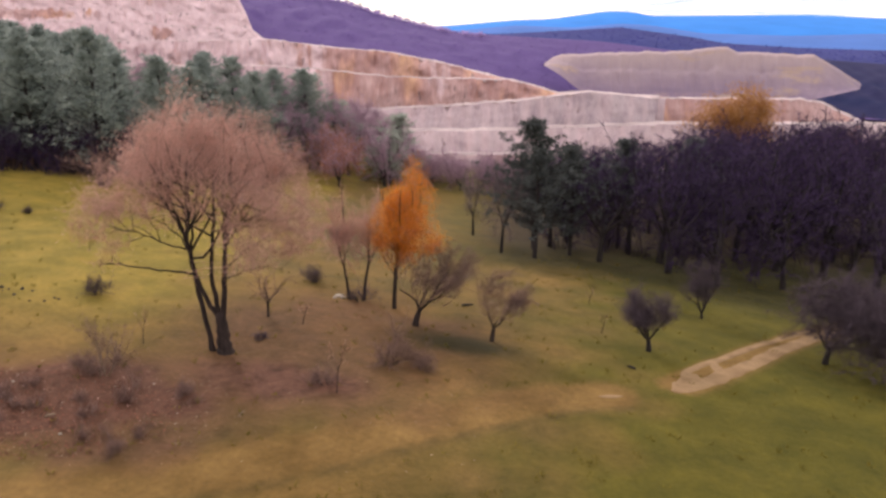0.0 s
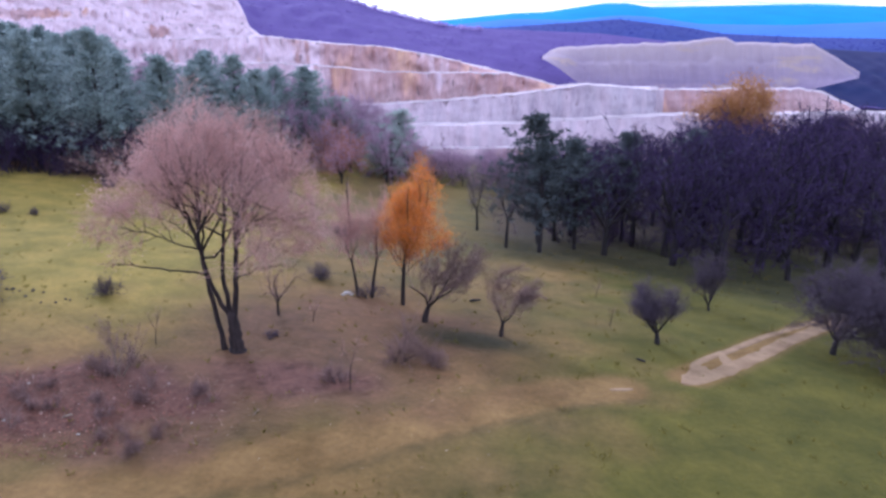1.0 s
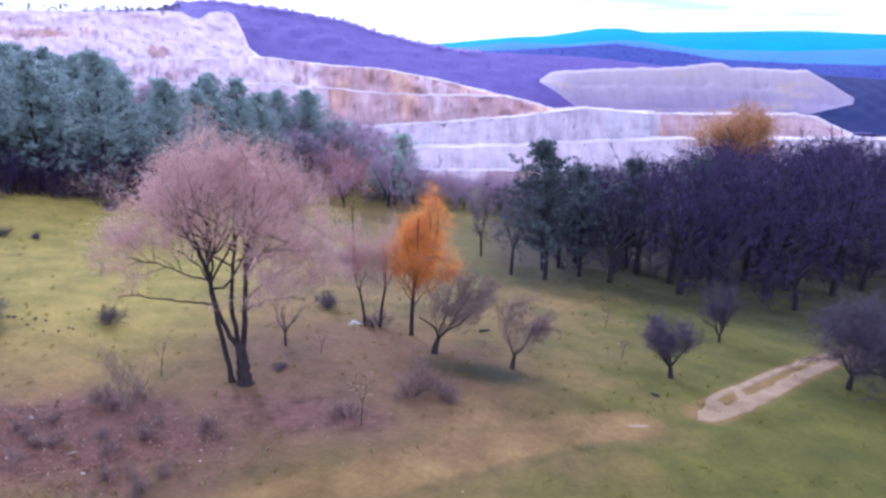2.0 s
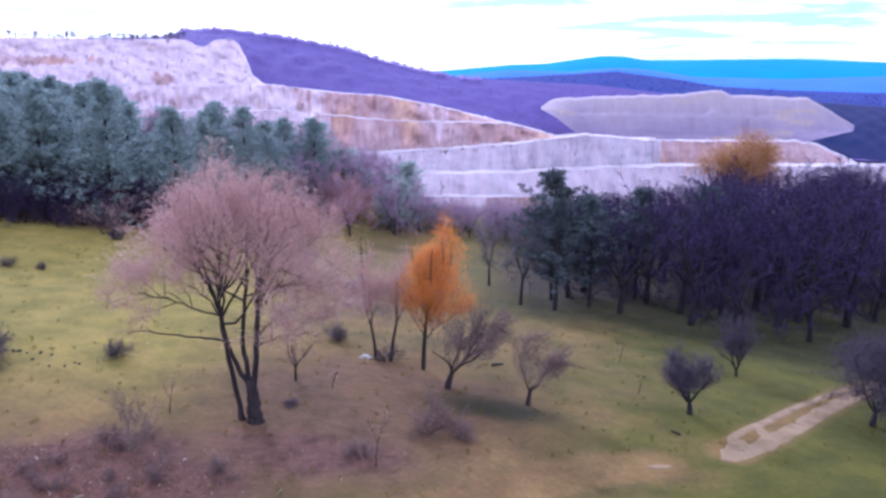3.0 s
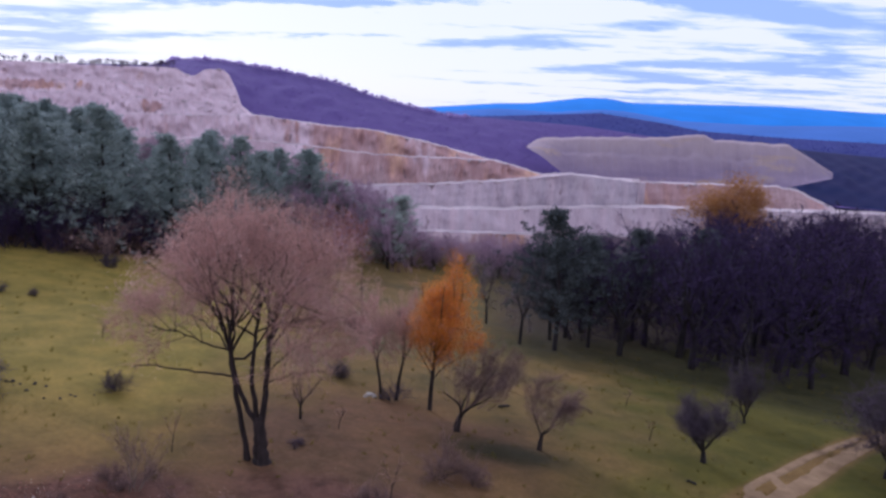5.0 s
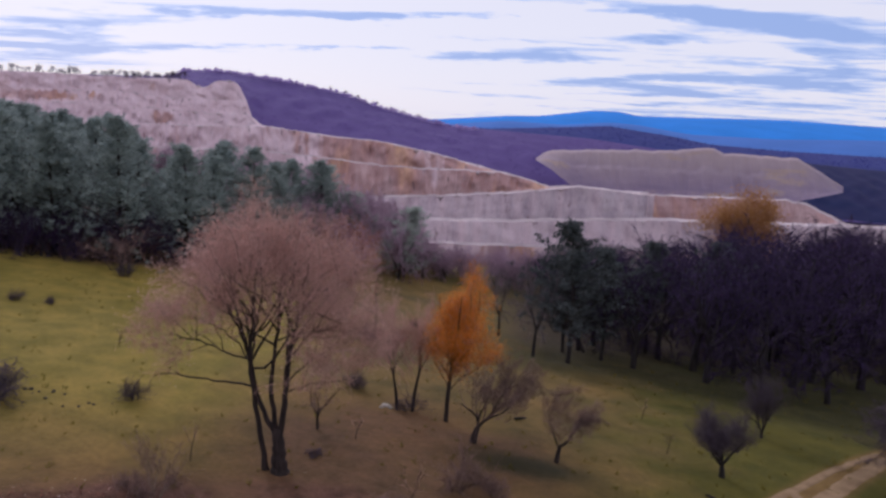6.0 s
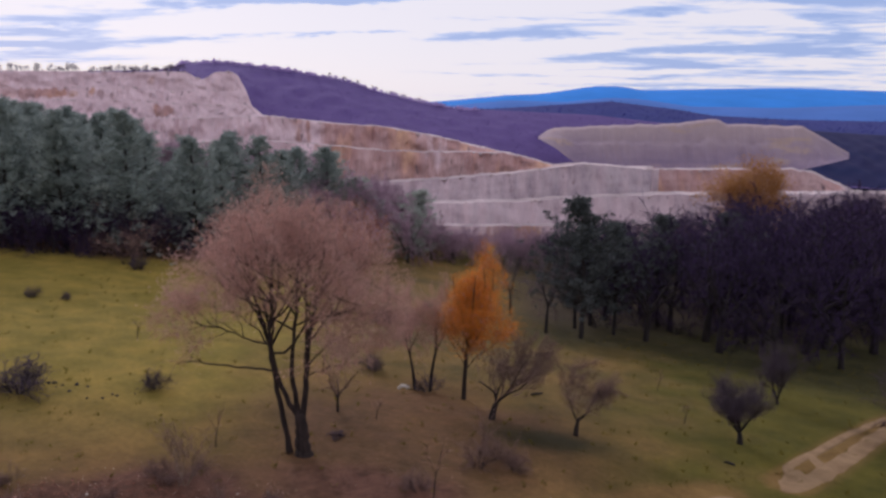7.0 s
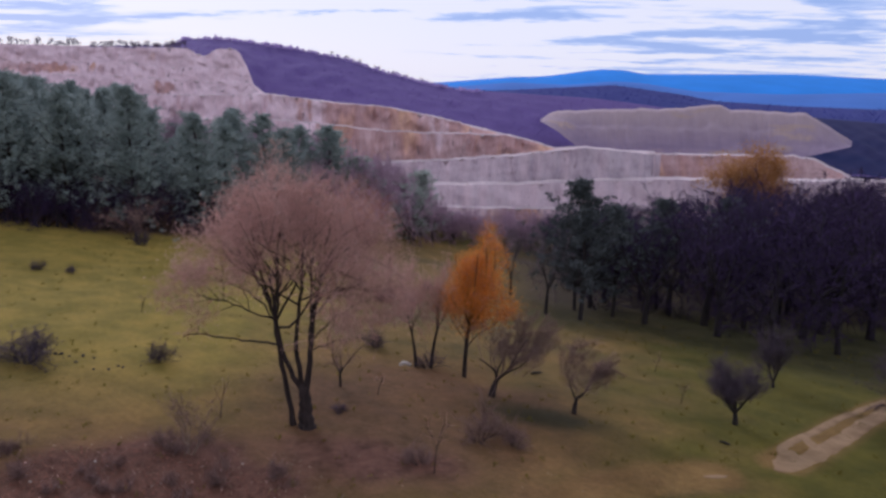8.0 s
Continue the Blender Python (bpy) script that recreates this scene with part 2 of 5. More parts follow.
def rock_material(name):
    """Quarried limestone: pale, streaked downwards, stained with ochre and red-brown in patches."""
    m, n, l, b = nodes_of(name, 0.95)
    co = n.new("ShaderNodeNewGeometry").outputs["Position"]
    pale = ramp_of(n, l, noise_tex(n, l, co, 0.03, 8, 0.7), [(0.35, (0.61, 0.445, 0.47)), (0.65, (0.80, 0.615, 0.645))])
    streak = noise_tex(n, l, co, 0.07, 8, 0.75, (1.0, 0.3, 0.38))
    c = blend(n, l, 0.4, pale, ramp_of(n, l, streak, [(0.32, (0.62, 0.54, 0.57)), (0.48, (0.95, 0.93, 0.94)), (0.62, (1, 1, 1))]), "MULTIPLY")
    tone = noise_tex(n, l, co, 0.020, 4, 0.6, (1, 0.3, 0.3))
    stain = ramp_of(n, l, tone, [(0.36, (0.66, 0.37, 0.19)), (0.43, (0.60, 0.32, 0.22)), (0.50, (0.45, 0.235, 0.205)), (0.62, (0.55, 0.35, 0.33))])
    stain = blend(n, l, 0.6, stain, ramp_of(n, l, streak, [(0.36, (0.55, 0.50, 0.50)), (0.58, (1, 1, 1))]), "MULTIPLY")
    patch = noise_tex(n, l, co, 0.011, 5, 0.6, (1, 0.4, 0.8))
    bed = n.new("ShaderNodeAttribute")
    bed.attribute_name = "stain"
    k = ramp_of(n, l, maths(n, l, "ADD", patch, maths(n, l, "MULTIPLY", bed.outputs["Fac"], 0.3)), [(0.64, (0, 0, 0)), (0.74, (1, 1, 1))])
    c = blend(n, l, maths(n, l, "MULTIPLY", k, 0.8), c, stain)
    # the deeper beds are a greyer stone
    grey = n.new("ShaderNodeMath")
    grey.operation, grey.use_clamp = "MULTIPLY", True
    grey.inputs[1].default_value = -1.0
    l.new(bed.outputs["Fac"], grey.inputs[0])
    c = blend(n, l, grey.outputs[0], c, ramp_of(n, l, streak, [(0.34, (0.30, 0.235, 0.275)), (0.50, (0.46, 0.37, 0.405)), (0.66, (0.55, 0.455, 0.48))]))
    # dark clefts
    cleft = noise_tex(n, l, co, 0.11, 3, 0.5, (1.0, 0.2, 0.35))
    c = blend(n, l, ramp_of(n, l, cleft, [(0.29, (0.8, 0.8, 0.8)), (0.35, (0, 0, 0))]), c, (0.24, 0.165, 0.175))
    l.new(c, b.inputs["Base Color"])
    bump_of(n, l, b, streak, 0.5, 2.5)
    return m


MEADOW = grass_material()
BARK = mottled("bark", (0.012, 0.009, 0.009), (0.052, 0.036, 0.032), 5, 0.95, 0.8, 0.03, (1, 1, 0.2))
BARK_DARK = mottled("dark_bark", (0.012, 0.010, 0.010), (0.050, 0.040, 0.038), 5, 0.95, 0.8, 0.03, (1, 1, 0.2))
TWIG = foliage("twigs", (0.543, 0.341, 0.288), (0.815, 0.551, 0.470), 0.1, 0.5)
TWIG_GREY = foliage("grey_twigs", (0.10, 0.078, 0.086), (0.26, 0.205, 0.215), 0.25, 0.2)
TWIG_DUSK = foliage("dusky_twigs", (0.050, 0.038, 0.050), (0.155, 0.115, 0.140), 0.25, 0.2)
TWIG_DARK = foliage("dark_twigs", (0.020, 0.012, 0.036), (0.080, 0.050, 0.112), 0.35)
TWIG_BROWN = foliage("brown_twigs", (0.17, 0.110, 0.095), (0.36, 0.235, 0.205), 0.2, 0.35)
WITHERED = foliage("withered_leaves", (0.564, 0.352, 0.293), (0.836, 0.570, 0.481), 0.1, 0.5)
# purple-brown twigs of the woods down the slope, paled by painted-in air haze
TWIG_HAZED = foliage("hazed_mauve_twigs", (0.351, 0.240, 0.295), (0.681, 0.479, 0.580), 0.35, 0.45)
ORANGE = foliage("orange_leaves", (0.583, 0.186, 0.030), (0.827, 0.383, 0.075), 0.1, 0.45)
YELLOW = foliage("yellow_leaves", (0.350, 0.165, 0.058), (0.534, 0.291, 0.111), 0.1, 0.45)
RUSSET = foliage("russet_leaves", (0.40, 0.165, 0.11), (0.58, 0.28, 0.19), 0.1, 0.4)
NEEDLES = foliage("pine_needles", (0.186, 0.230, 0.214), (0.383, 0.427, 0.382), 0.25, 0.5)
# slope pines: needles lightened, the air haze painted into their colour
NEEDLES_HAZED = foliage("hazed_pine_needles", (0.30, 0.33, 0.29), (0.50, 0.525, 0.46), 0.25, 0.5)
# grove pines: the same needles with the grove's shade painted in as darker tone
NEEDLES_SHADED = foliage("shaded_pine_needles", (0.056, 0.064, 0.064), (0.145, 0.155, 0.150), 0.25, 0.35)
SOIL = mottled("pale_soil", (0.185, 0.112, 0.055), (0.325, 0.213, 0.113), 0.9, 0.95, 0.2, 0.03)
DRY_GRASS = foliage("dry_grass", (0.11, 0.092, 0.016), (0.22, 0.17, 0.034), 0.0, 0.5)
FALLEN = foliage("fallen_leaves", (0.075, 0.030, 0.022), (0.27, 0.125, 0.085), 0.0)
LITTER = mottled("pale_litter", (0.14, 0.085, 0.055), (0.52, 0.40, 0.29), 9, 0.9, 0.0, 0.02, None, 0.5)
STONE = mottled("stone", (0.22, 0.19, 0.16), (0.62, 0.55, 0.46), 6, 0.9, 0.5, 0.02)
STONE_DARK = mottled("dark_stone", (0.018, 0.015, 0.015), (0.085, 0.070, 0.062), 6, 0.9, 0.5, 0.02)
DEAD_WOOD = mottled("dead_wood", (0.12, 0.080, 0.055), (0.32, 0.24, 0.17), 6, 0.9, 0.5, 0.02, (1, 1, 0.2))
PALE_BARK = mottled("pale_bark", (0.16, 0.13, 0.12), (0.56, 0.49, 0.47), 4, 0.9, 0.4, 0.02, (1, 1, 0.5))
# Far woods: bare-wood tones with purple-blue air haze painted into the base colours.
CANOPY = foliage("hazed_bare_canopy", (0.090, 0.057, 0.187), (0.129, 0.080, 0.241), 0.0, 0.5)
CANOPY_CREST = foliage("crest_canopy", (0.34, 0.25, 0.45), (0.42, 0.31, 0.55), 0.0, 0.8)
CANOPY_HAZE_BLUE = foliage("hazed_blue_canopy", (0.052, 0.055, 0.240), (0.066, 0.069, 0.275), 0.0, 0.5)
CANOPY_FLOOR = mottled("hazed_wood_floor", (0.093, 0.057, 0.185), (0.116, 0.072, 0.220), 0.03, 0.95, 0.0)
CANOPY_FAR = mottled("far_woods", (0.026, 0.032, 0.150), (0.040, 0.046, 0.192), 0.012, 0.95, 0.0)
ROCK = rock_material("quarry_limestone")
# woods on the plain: haze painted in too, as a deeper blue
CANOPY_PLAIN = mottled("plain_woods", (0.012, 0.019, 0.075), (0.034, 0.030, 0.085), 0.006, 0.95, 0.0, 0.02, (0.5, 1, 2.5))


def spoil_material():
    """Tipped rubble: banded, washed out in runnels, with browner loads on top."""
    m, n, l, b = nodes_of("spoil_rubble", 0.95)
    co = n.new("ShaderNodeNewGeometry").outputs["Position"]
    c = ramp_of(n, l, noise_tex(n, l, co, 0.012, 6, 0.65, (0.5, 1, 2.2)), [(0.35, (0.193, 0.139, 0.210)), (0.55, (0.243, 0.179, 0.244)), (0.7, (0.301, 0.226, 0.278))])
    high = n.new("ShaderNodeSeparateXYZ")
    l.new(co, high.inputs[0])
    tier = maths(n, l, "ADD", maths(n, l, "MULTIPLY", maths(n, l, "ADD", high.outputs[2], 82.0), 0.02), maths(n, l, "SUBTRACT", noise_tex(n, l, co, 0.01, 5, 0.6), 0.5))
    c = blend(n, l, ramp_of(n, l, tier, [(0.0, (0, 0, 0)), (1.0, (0.8, 0.8, 0.8))]), c, (0.396, 0.302, 0.297))
    runnel = noise_tex(n, l, co, 0.05, 6, 0.75, (1.0, 0.3, 0.35))
    c = blend(n, l, 0.2, c, ramp_of(n, l, runnel, [(0.35, (0.66, 0.62, 0.64)), (0.6, (1, 1, 1))]), "MULTIPLY")
    load = noise_tex(n, l, co, 0.014, 4, 0.6, (0.6, 1, 2.5))
    c = blend(n, l, ramp_of(n, l, load, [(0.58, (0, 0, 0)), (0.66, (0.7, 0.7, 0.7))]), c, (0.38, 0.27, 0.21))
    l.new(c, b.inputs["Base Color"])
    bump_of(n, l, b, runnel, 0.35, 2.5)
    return m


SPOIL = spoil_material()
LEDGE = mottled("ledge_rubble", (0.34, 0.265, 0.275), (0.70, 0.57, 0.56), 0.025, 0.95, 0.3, 1.0)


# Blue air haze painted as base colour, with a faint glow for its airlight.
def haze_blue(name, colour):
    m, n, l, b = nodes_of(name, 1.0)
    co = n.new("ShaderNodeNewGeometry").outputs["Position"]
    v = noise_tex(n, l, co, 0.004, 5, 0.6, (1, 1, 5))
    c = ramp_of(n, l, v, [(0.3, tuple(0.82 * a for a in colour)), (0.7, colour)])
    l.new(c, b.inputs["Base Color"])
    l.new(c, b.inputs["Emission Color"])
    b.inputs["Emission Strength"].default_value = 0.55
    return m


MOUNTAIN = haze_blue("hazed_mountain", (0.028, 0.165, 0.47))
MOUNTAIN_NEAR = haze_blue("hazed_hill", (0.050, 0.120, 0.33))


# ---- mesh helpers ----
def mesh_of(name, verts, faces, material, smooth=True):
    """A mesh from arrays: faces all of one size."""
    v, f = np.asarray(verts, np.float32).reshape(-1, 3), np.asarray(faces, np.int32)
    me = bpy.data.meshes.new(name)
    me.vertices.add(len(v))
    me.vertices.foreach_set("co", v.ravel())
    me.loops.add(f.size)
    me.loops.foreach_set("vertex_index", f.ravel())
    me.polygons.add(len(f))
    me.polygons.foreach_set("loop_start", np.arange(0, f.size, f.shape[1], dtype=np.int32))
    me.polygons.foreach_set("use_smooth", np.full(len(f), smooth))
    me.materials.append(material)
    me.update(calc_edges=True)
    me.validate()
    return me


def thing(name, label, category, place=(0, 0, 0), group="", kind="", turn=0.0, size=1.0):
    ob = tagged(new(name), label, category, group, kind)
    ob.empty_display_size = 0.3
    ob.matrix_basis = pose(*place, 0, 0, turn) @ Matrix.Scale(size, 4)
    return ob


def part(name, mesh, parent, label=""):
    ob = new(name, mesh)
    ob.parent = parent
    return tagged(ob, label)


def grid_faces(rows, cols):
    i = np.arange(rows - 1)[:, None] * cols + np.arange(cols - 1)
    return np.stack([i, i + 1, i + cols + 1, i + cols], -1).reshape(-1, 4)


def soft(v, k):
    return np.logaddexp(0, np.asarray(v, float) / k) * k


def wave(x, y, seed, scale):
    """Cheap smooth noise, about -1 to 1, for arrays."""
    r = np.random.RandomState(seed)
    total = 0
    for k in range(7):
        a, ph, s = r.uniform(0, 6.28), r.uniform(0, 6.28), r.uniform(0.6, 1.9) / scale
        total = total + np.sin((x * math.cos(a) + y * math.sin(a)) * s * 6.28 + ph)
    return total / 4.0


# ---- ground ----
def lie(x, y):
    """The meadow: level on the rise, falling away ahead and to the other side."""
    x, y = np.asarray(x, float), np.asarray(y, float)
    z = 0.2163 - 0.0841 * x - 0.0223 * y - 0.0095 * soft(x + 8, 6) + soft(y - 40, 8) * (-0.0935 - 0.0589 * np.tanh((x + 10) / 20))
    near = z + 0.06 * wave(x, y, 5, 9.0) + 0.03 * wave(x, y, 6, 3.0)
    # past the wood the hillside drops into a broad valley
    d = np.hypot(np.maximum(np.abs(x) - 40, 0) * 0.6, np.maximum(y, 0))
    valley = -195 + 0.034 * np.maximum(np.hypot(x, y) - 900, 0)
    fall = np.clip((y - 135) / 420, 0, 1)
    fall = fall * fall * (3 - 2 * fall)
    side = np.minimum(-13 + soft(near + 13, 2.5), 9)
    return side * (1 - fall) + valley * fall


def height(x, y):
    return float(lie(x, y))


def steps(inner, far, fine, growth):
    v, d = [inner], fine
    while v[-1] < far:
        v.append(v[-1] + d)
        d *= growth
    return v


TRACK = np.array([(12.9, 31.2), (9.9, 30.3), (5.6, 27.7), (1.9, 25.1), (-2.2, 22.3), (-5.8, 20.4), (-9.0, 19.0), (-22, 13)])


RUTS = np.array([(17.0, 33.3), (20.9, 37.0), (24.8, 40.8), (28.9, 44.7), (36, 50.5)])


def off_line(x, y, line):
    best = np.full(np.shape(x), 1e9)
    for (ax, ay), (bx, by) in zip(line[:-1], line[1:]):
        t = np.clip(((x - ax) * (bx - ax) + (y - ay) * (by - ay)) / ((bx - ax) ** 2 + (by - ay) ** 2), 0, 1)
        best = np.minimum(best, np.hypot(x - ax - t * (bx - ax), y - ay - t * (by - ay)))
    return best


def cover(x, y):
    """How lush, worn, brush-grown or shade-dark the ground is at a place, 0 to 1."""
    w = wave(x, y, 11, 6.0)
    d = off_line(x, y, TRACK)
    worn = np.clip(2.2 - 1.5 * d / (1.25 + 0.25 * w), 0, 0.9) * (0.9 + 0.15 * wave(x, y, 13, 1.5))
    furrow = np.clip(1.4 - off_line(x, y, TRACK + np.array([0.75, -1.35])) / 0.32, 0, 1) * np.clip(0.6 + 0.6 * wave(x, y, 14, 2.5), 0, 0.8)
    worn = np.clip(worn, 0, 0.9)
    worn = np.maximum(worn, np.clip(1.9 - off_line(x, y, RUTS) / 0.75, 0, 0.85))      # trodden ground between the wheel ruts
    # the brambles' hollow, by the big tree
    b = 1.25 - np.hypot((x + 11.5) / 7.2, (y - 25.6) / 4.6) + 0.22 * w
    b2 = 1.3 - 1.2 * np.hypot((x + 4.0) / 8.5, (y - 29.0) / 4.0) + 0.2 * w
    b3 = np.clip(1.15 - np.hypot((x + 1.0) / 10.0, (y - 35.5) / 9.0) + 0.2 * w, 0, 0.55)
    grove = np.clip((y - 70 - 0.12 * x) / 10, 0, 1) * np.clip((x - 0.10 * y + 1) / 5, 0, 1) * 0.8
    pines = np.clip((y - 73 - 0.1 * np.maximum(x + 34, 0) * 8) / 4, 0, 1) * np.clip((-14 - x) / 5, 0, 1) * 0.9
    brush = np.clip(np.maximum(np.maximum(b * 1.5 + 0.1 * wave(x, y, 12, 1.7), np.maximum(b2, b3)), np.maximum(grove, pines)), 0, 0.92)
    lush = np.clip((x - 3 - 0.25 * (y - 24)) / 12 + 0.3 * w, 0, 0.9)
    lush = np.maximum(lush, 0.5 * np.clip((y - 50 - 0.15 * x) / 12, 0, 1) * np.clip((x + 2) / 8, 0, 1))
    # shade of the meadow trees and the grove's edge, painted as darker ground
    shade_and_furrow = 0.9 * np.clip(1.5 - 1.3 * np.hypot((x - 5.6) / 4.2, (y - 36.4 + 0.15 * (x - 5)) / 1.9) + 0.15 * w, 0, 1)
    shade_and_furrow = np.maximum(shade_and_furrow, 0.75 * np.clip((y - 54 - 0.12 * x + 0.9 * np.maximum(x - 18, 0)) / 10, 0, 1) * np.clip((x - 0.06 * y) / 8, 0, 1))
    shade_and_furrow = np.maximum(shade_and_furrow, 0.55 * furrow)
    pale = np.clip((-8 - x) / 9 + 0.3 * w, 0, 0.7) * np.clip((y - 30) / 9, 0, 1)
    return {"lush": lush * (1 - worn), "worn": worn, "brush": brush, "pale": pale, "shade_and_furrow": shade_and_furrow}


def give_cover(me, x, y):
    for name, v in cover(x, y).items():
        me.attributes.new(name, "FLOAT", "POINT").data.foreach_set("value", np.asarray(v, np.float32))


def build_ground():
    right = steps(44, 4800, 0.5, 1.13)
    left = [-v for v in steps(40, 4800, 0.5, 1.13)][::-1]
    xs = np.array(left + list(np.arange(-39.5, 43.8, 0.5)) + right)
    back = [-v for v in steps(-13, 3000, 0.5, 1.16)][::-1]
    ys = np.array(back + list(np.arange(13.35, 80, 0.5)) + steps(80, 4900, 0.6, 1.07))
    x, y = np.meshgrid(xs, ys)
    z = lie(x, y)
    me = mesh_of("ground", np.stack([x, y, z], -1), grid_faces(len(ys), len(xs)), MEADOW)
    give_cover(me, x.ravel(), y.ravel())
    tagged(new("ground", me), "hummocky autumn meadow of dry yellow-green grass", "ground", kind="structure")


build_ground()


def ribbon(name, line, width, seed, label):
    """A strip of trodden soil that lies on the grass, with ragged edges."""
    line = np.array(line, float)
    at = np.r_[0, np.cumsum(np.hypot(*np.diff(line, axis=0).T))]
    s = np.arange(0, at[-1], 0.12)
    cx, cy = np.interp(s, at, line[:, 0]), np.interp(s, at, line[:, 1])
    tx, ty = np.gradient(cx), np.gradient(cy)
    k = np.hypot(tx, ty)
    nx, ny = -ty / k, tx / k
    half = width * 0.5 * np.clip(np.minimum(s, at[-1] - s) / 0.9, 0.02, 1) ** 0.5
    left = half * (1 + 0.10 * wave(s, 0 * s, seed, 3.1) + 0.06 * wave(s, 0 * s, seed + 1, 0.9) + 0.06 * wave(s, 0 * s, seed + 5, 0.35))
    rite = half * (1 + 0.10 * wave(s, 0 * s, seed + 2, 2.7) + 0.06 * wave(s, 0 * s, seed + 3, 0.8) + 0.06 * wave(s, 0 * s, seed + 6, 0.3))
    u = np.linspace(-1, 1, 9)
    o = np.where(u[None] < 0, u[None] * left[:, None], u[None] * rite[:, None])
    x, y = cx[:, None] + nx[:, None] * o, cy[:, None] + ny[:, None] * o
    z = lie(x, y) + 0.035 * (1 - u[None] ** 4) + 0.004 - 0.03 * (np.abs(u[None]) > 0.99)
    me = mesh_of(name, np.stack([x, y, z], -1), grid_faces(len(s), 9), SOIL)
    return tagged(new(name, me), label, "path", kind="structure")


ribbon("dirt_track_1", [(16.3, 32.3), (18.5, 34.1), (21.4, 36.7), (25.6, 40.9), (30.4, 45.6), (36, 50.5), (44, 56)], 1.15, 21, "pale rutted wheel track of dry soil in the grass")
ribbon("dirt_track_2", [(17.5, 34.7), (18.3, 35.9), (20.5, 37.8), (23.9, 41.1), (27.1, 44.0), (31, 47.3)], 0.62, 31, "narrower pale wheel rut with grass growing through")
ribbon("dirt_track_3", [(16.5, 32.6), (17.5, 33.8), (18.5, 35.3)], 1.15, 41, "bare soil joining two wheel ruts")
ribbon("dirt_track_4", [(19.9, 35.6), (20.3, 37.6)], 0.8, 43, "bare soil joining two wheel ruts")
ribbon("dirt_track_5", [(12.2, 31.0), (13.5, 31.3)], 0.5, 47, "small bare patch of pale soil in the grass")


# ---- the distance: quarry, spoil heap, wooded hills ----
EYE_LEVEL = 16.0


def level(points):
    """A line given by bearings (x/y) and slopes above or below eye level, as a function of the bearing."""
    a, e = zip(*points)
    return lambda v: np.interp(v, a, e)


RIM = level([(-1.1, 0.030), (-0.70, 0.034), (-0.57, 0.0385), (-0.435, 0.037), (-0.34, 0.037), (-0.326, 0.029), (-0.319, 0.0275), (-0.311, 0.030), (-0.305, 0.0350), (-0.297, 0.0370),
             (-0.286, 0.0376), (-0.277, 0.0362), (-0.270, 0.031), (-0.261, 0.012), (-0.254, -0.009), (-0.240, -0.020), (-0.147, -0.030), (-0.071, -0.036),
             (-0.018, -0.046), (0.05, -0.062), (0.111, -0.076), (0.15, -0.087), (0.188, -0.084), (0.24, -0.089), (0.47, -0.092), (0.50, -0.096), (0.535, -0.112), (0.56, -0.124), (0.75, -0.127)])
BENCHES = [  # crest of each face from the pit floor up, the face's depth from the eye, the ledge behind it
    (level([(-1.1, -0.172), (0.75, -0.168)]), 960, 20),
    (level([(-1.1, -0.142), (-0.065, -0.139), (0.09, -0.136), (0.29, -0.126), (0.75, -0.124)]), 1000, 34),
    (level([(-1.1, -0.118), (-0.111, -0.111), (0.012, -0.104), (0.089, -0.097), (0.142, -0.091), (0.188, -0.084), (0.28, -0.092), (0.75, -0.092)]), 1060, 30),
    (level([(-1.1, -0.052), (-0.231, -0.054), (-0.17, -0.058), (-0.072, -0.067), (0.066, -0.0695), (0.75, -0.070)]), 1120, 26),
    (level([(-1.1, -0.018), (-0.40, -0.024), (-0.24, -0.021), (0.0, -0.021)]), 1180, 24),
    (level([(-1.1, 0.002), (-0.45, 0.000), (-0.30, -0.006), (0.0, 0.0)]), 1250, 20),
    (level([(-1.1, 0.018), (-0.43, 0.0175), (-0.36, 0.012), (-0.30, 0.012), (0.0, 0.01)]), 1285, 16),
    (level([(-1.1, 0.06), (0.75, 0.06)]), 1315, 40),
]


# how strongly each bed is stained with ochre, by bearing
STAINS = {0: level([(-1, 0.1), (0.03, 0.2), (0.08, 0.75), (0.2, 0.6), (0.7, 0.3)]), 1: level([(-1, -0.5), (0.7, -0.5)]), 2: level([(-1, -0.1), (0.0, -0.6), (0.284, -0.9), (0.289, 1.3), (0.45, 1.1), (0.53, 1.2), (0.56, 0.3)]),
          3: level([(-0.30, 0.1), (-0.19, 0.3), (-0.14, 1.25), (0.7, 1.4)]), 4: level([(-0.30, 0.1), (-0.20, 0.35), (-0.14, 1.2), (0.7, 1.35)]),
          5: level([(-0.40, 0.05), (-0.372, 1.1), (-0.34, 0.0), (0.7, 0.0)]), 6: level([(-0.57, 0.15), (-0.55, 1.0), (-0.45, 0.9), (-0.43, 0.05), (0.7, 0.0)]), 7: level([(-1, 0.15), (0.7, 0.05)])}


def stain_of(k, a):
    drift = 0.0 if k == 2 else 0.012
    return STAINS[k](a + drift * wave(a, 0 * a, 210 + k, 0.02)) + 0.25 * wave(a, 0 * a, 230 + k, 0.015)


def rock_face(face, stain, pit, label=""):
    me = mesh_of("rock_face", face, grid_faces(12, face.shape[1]), ROCK)
    me.attributes.new("stain", "FLOAT", "POINT").data.foreach_set("value", stain.ravel().astype(np.float32))
    return part("rock_face", me, pit, label)


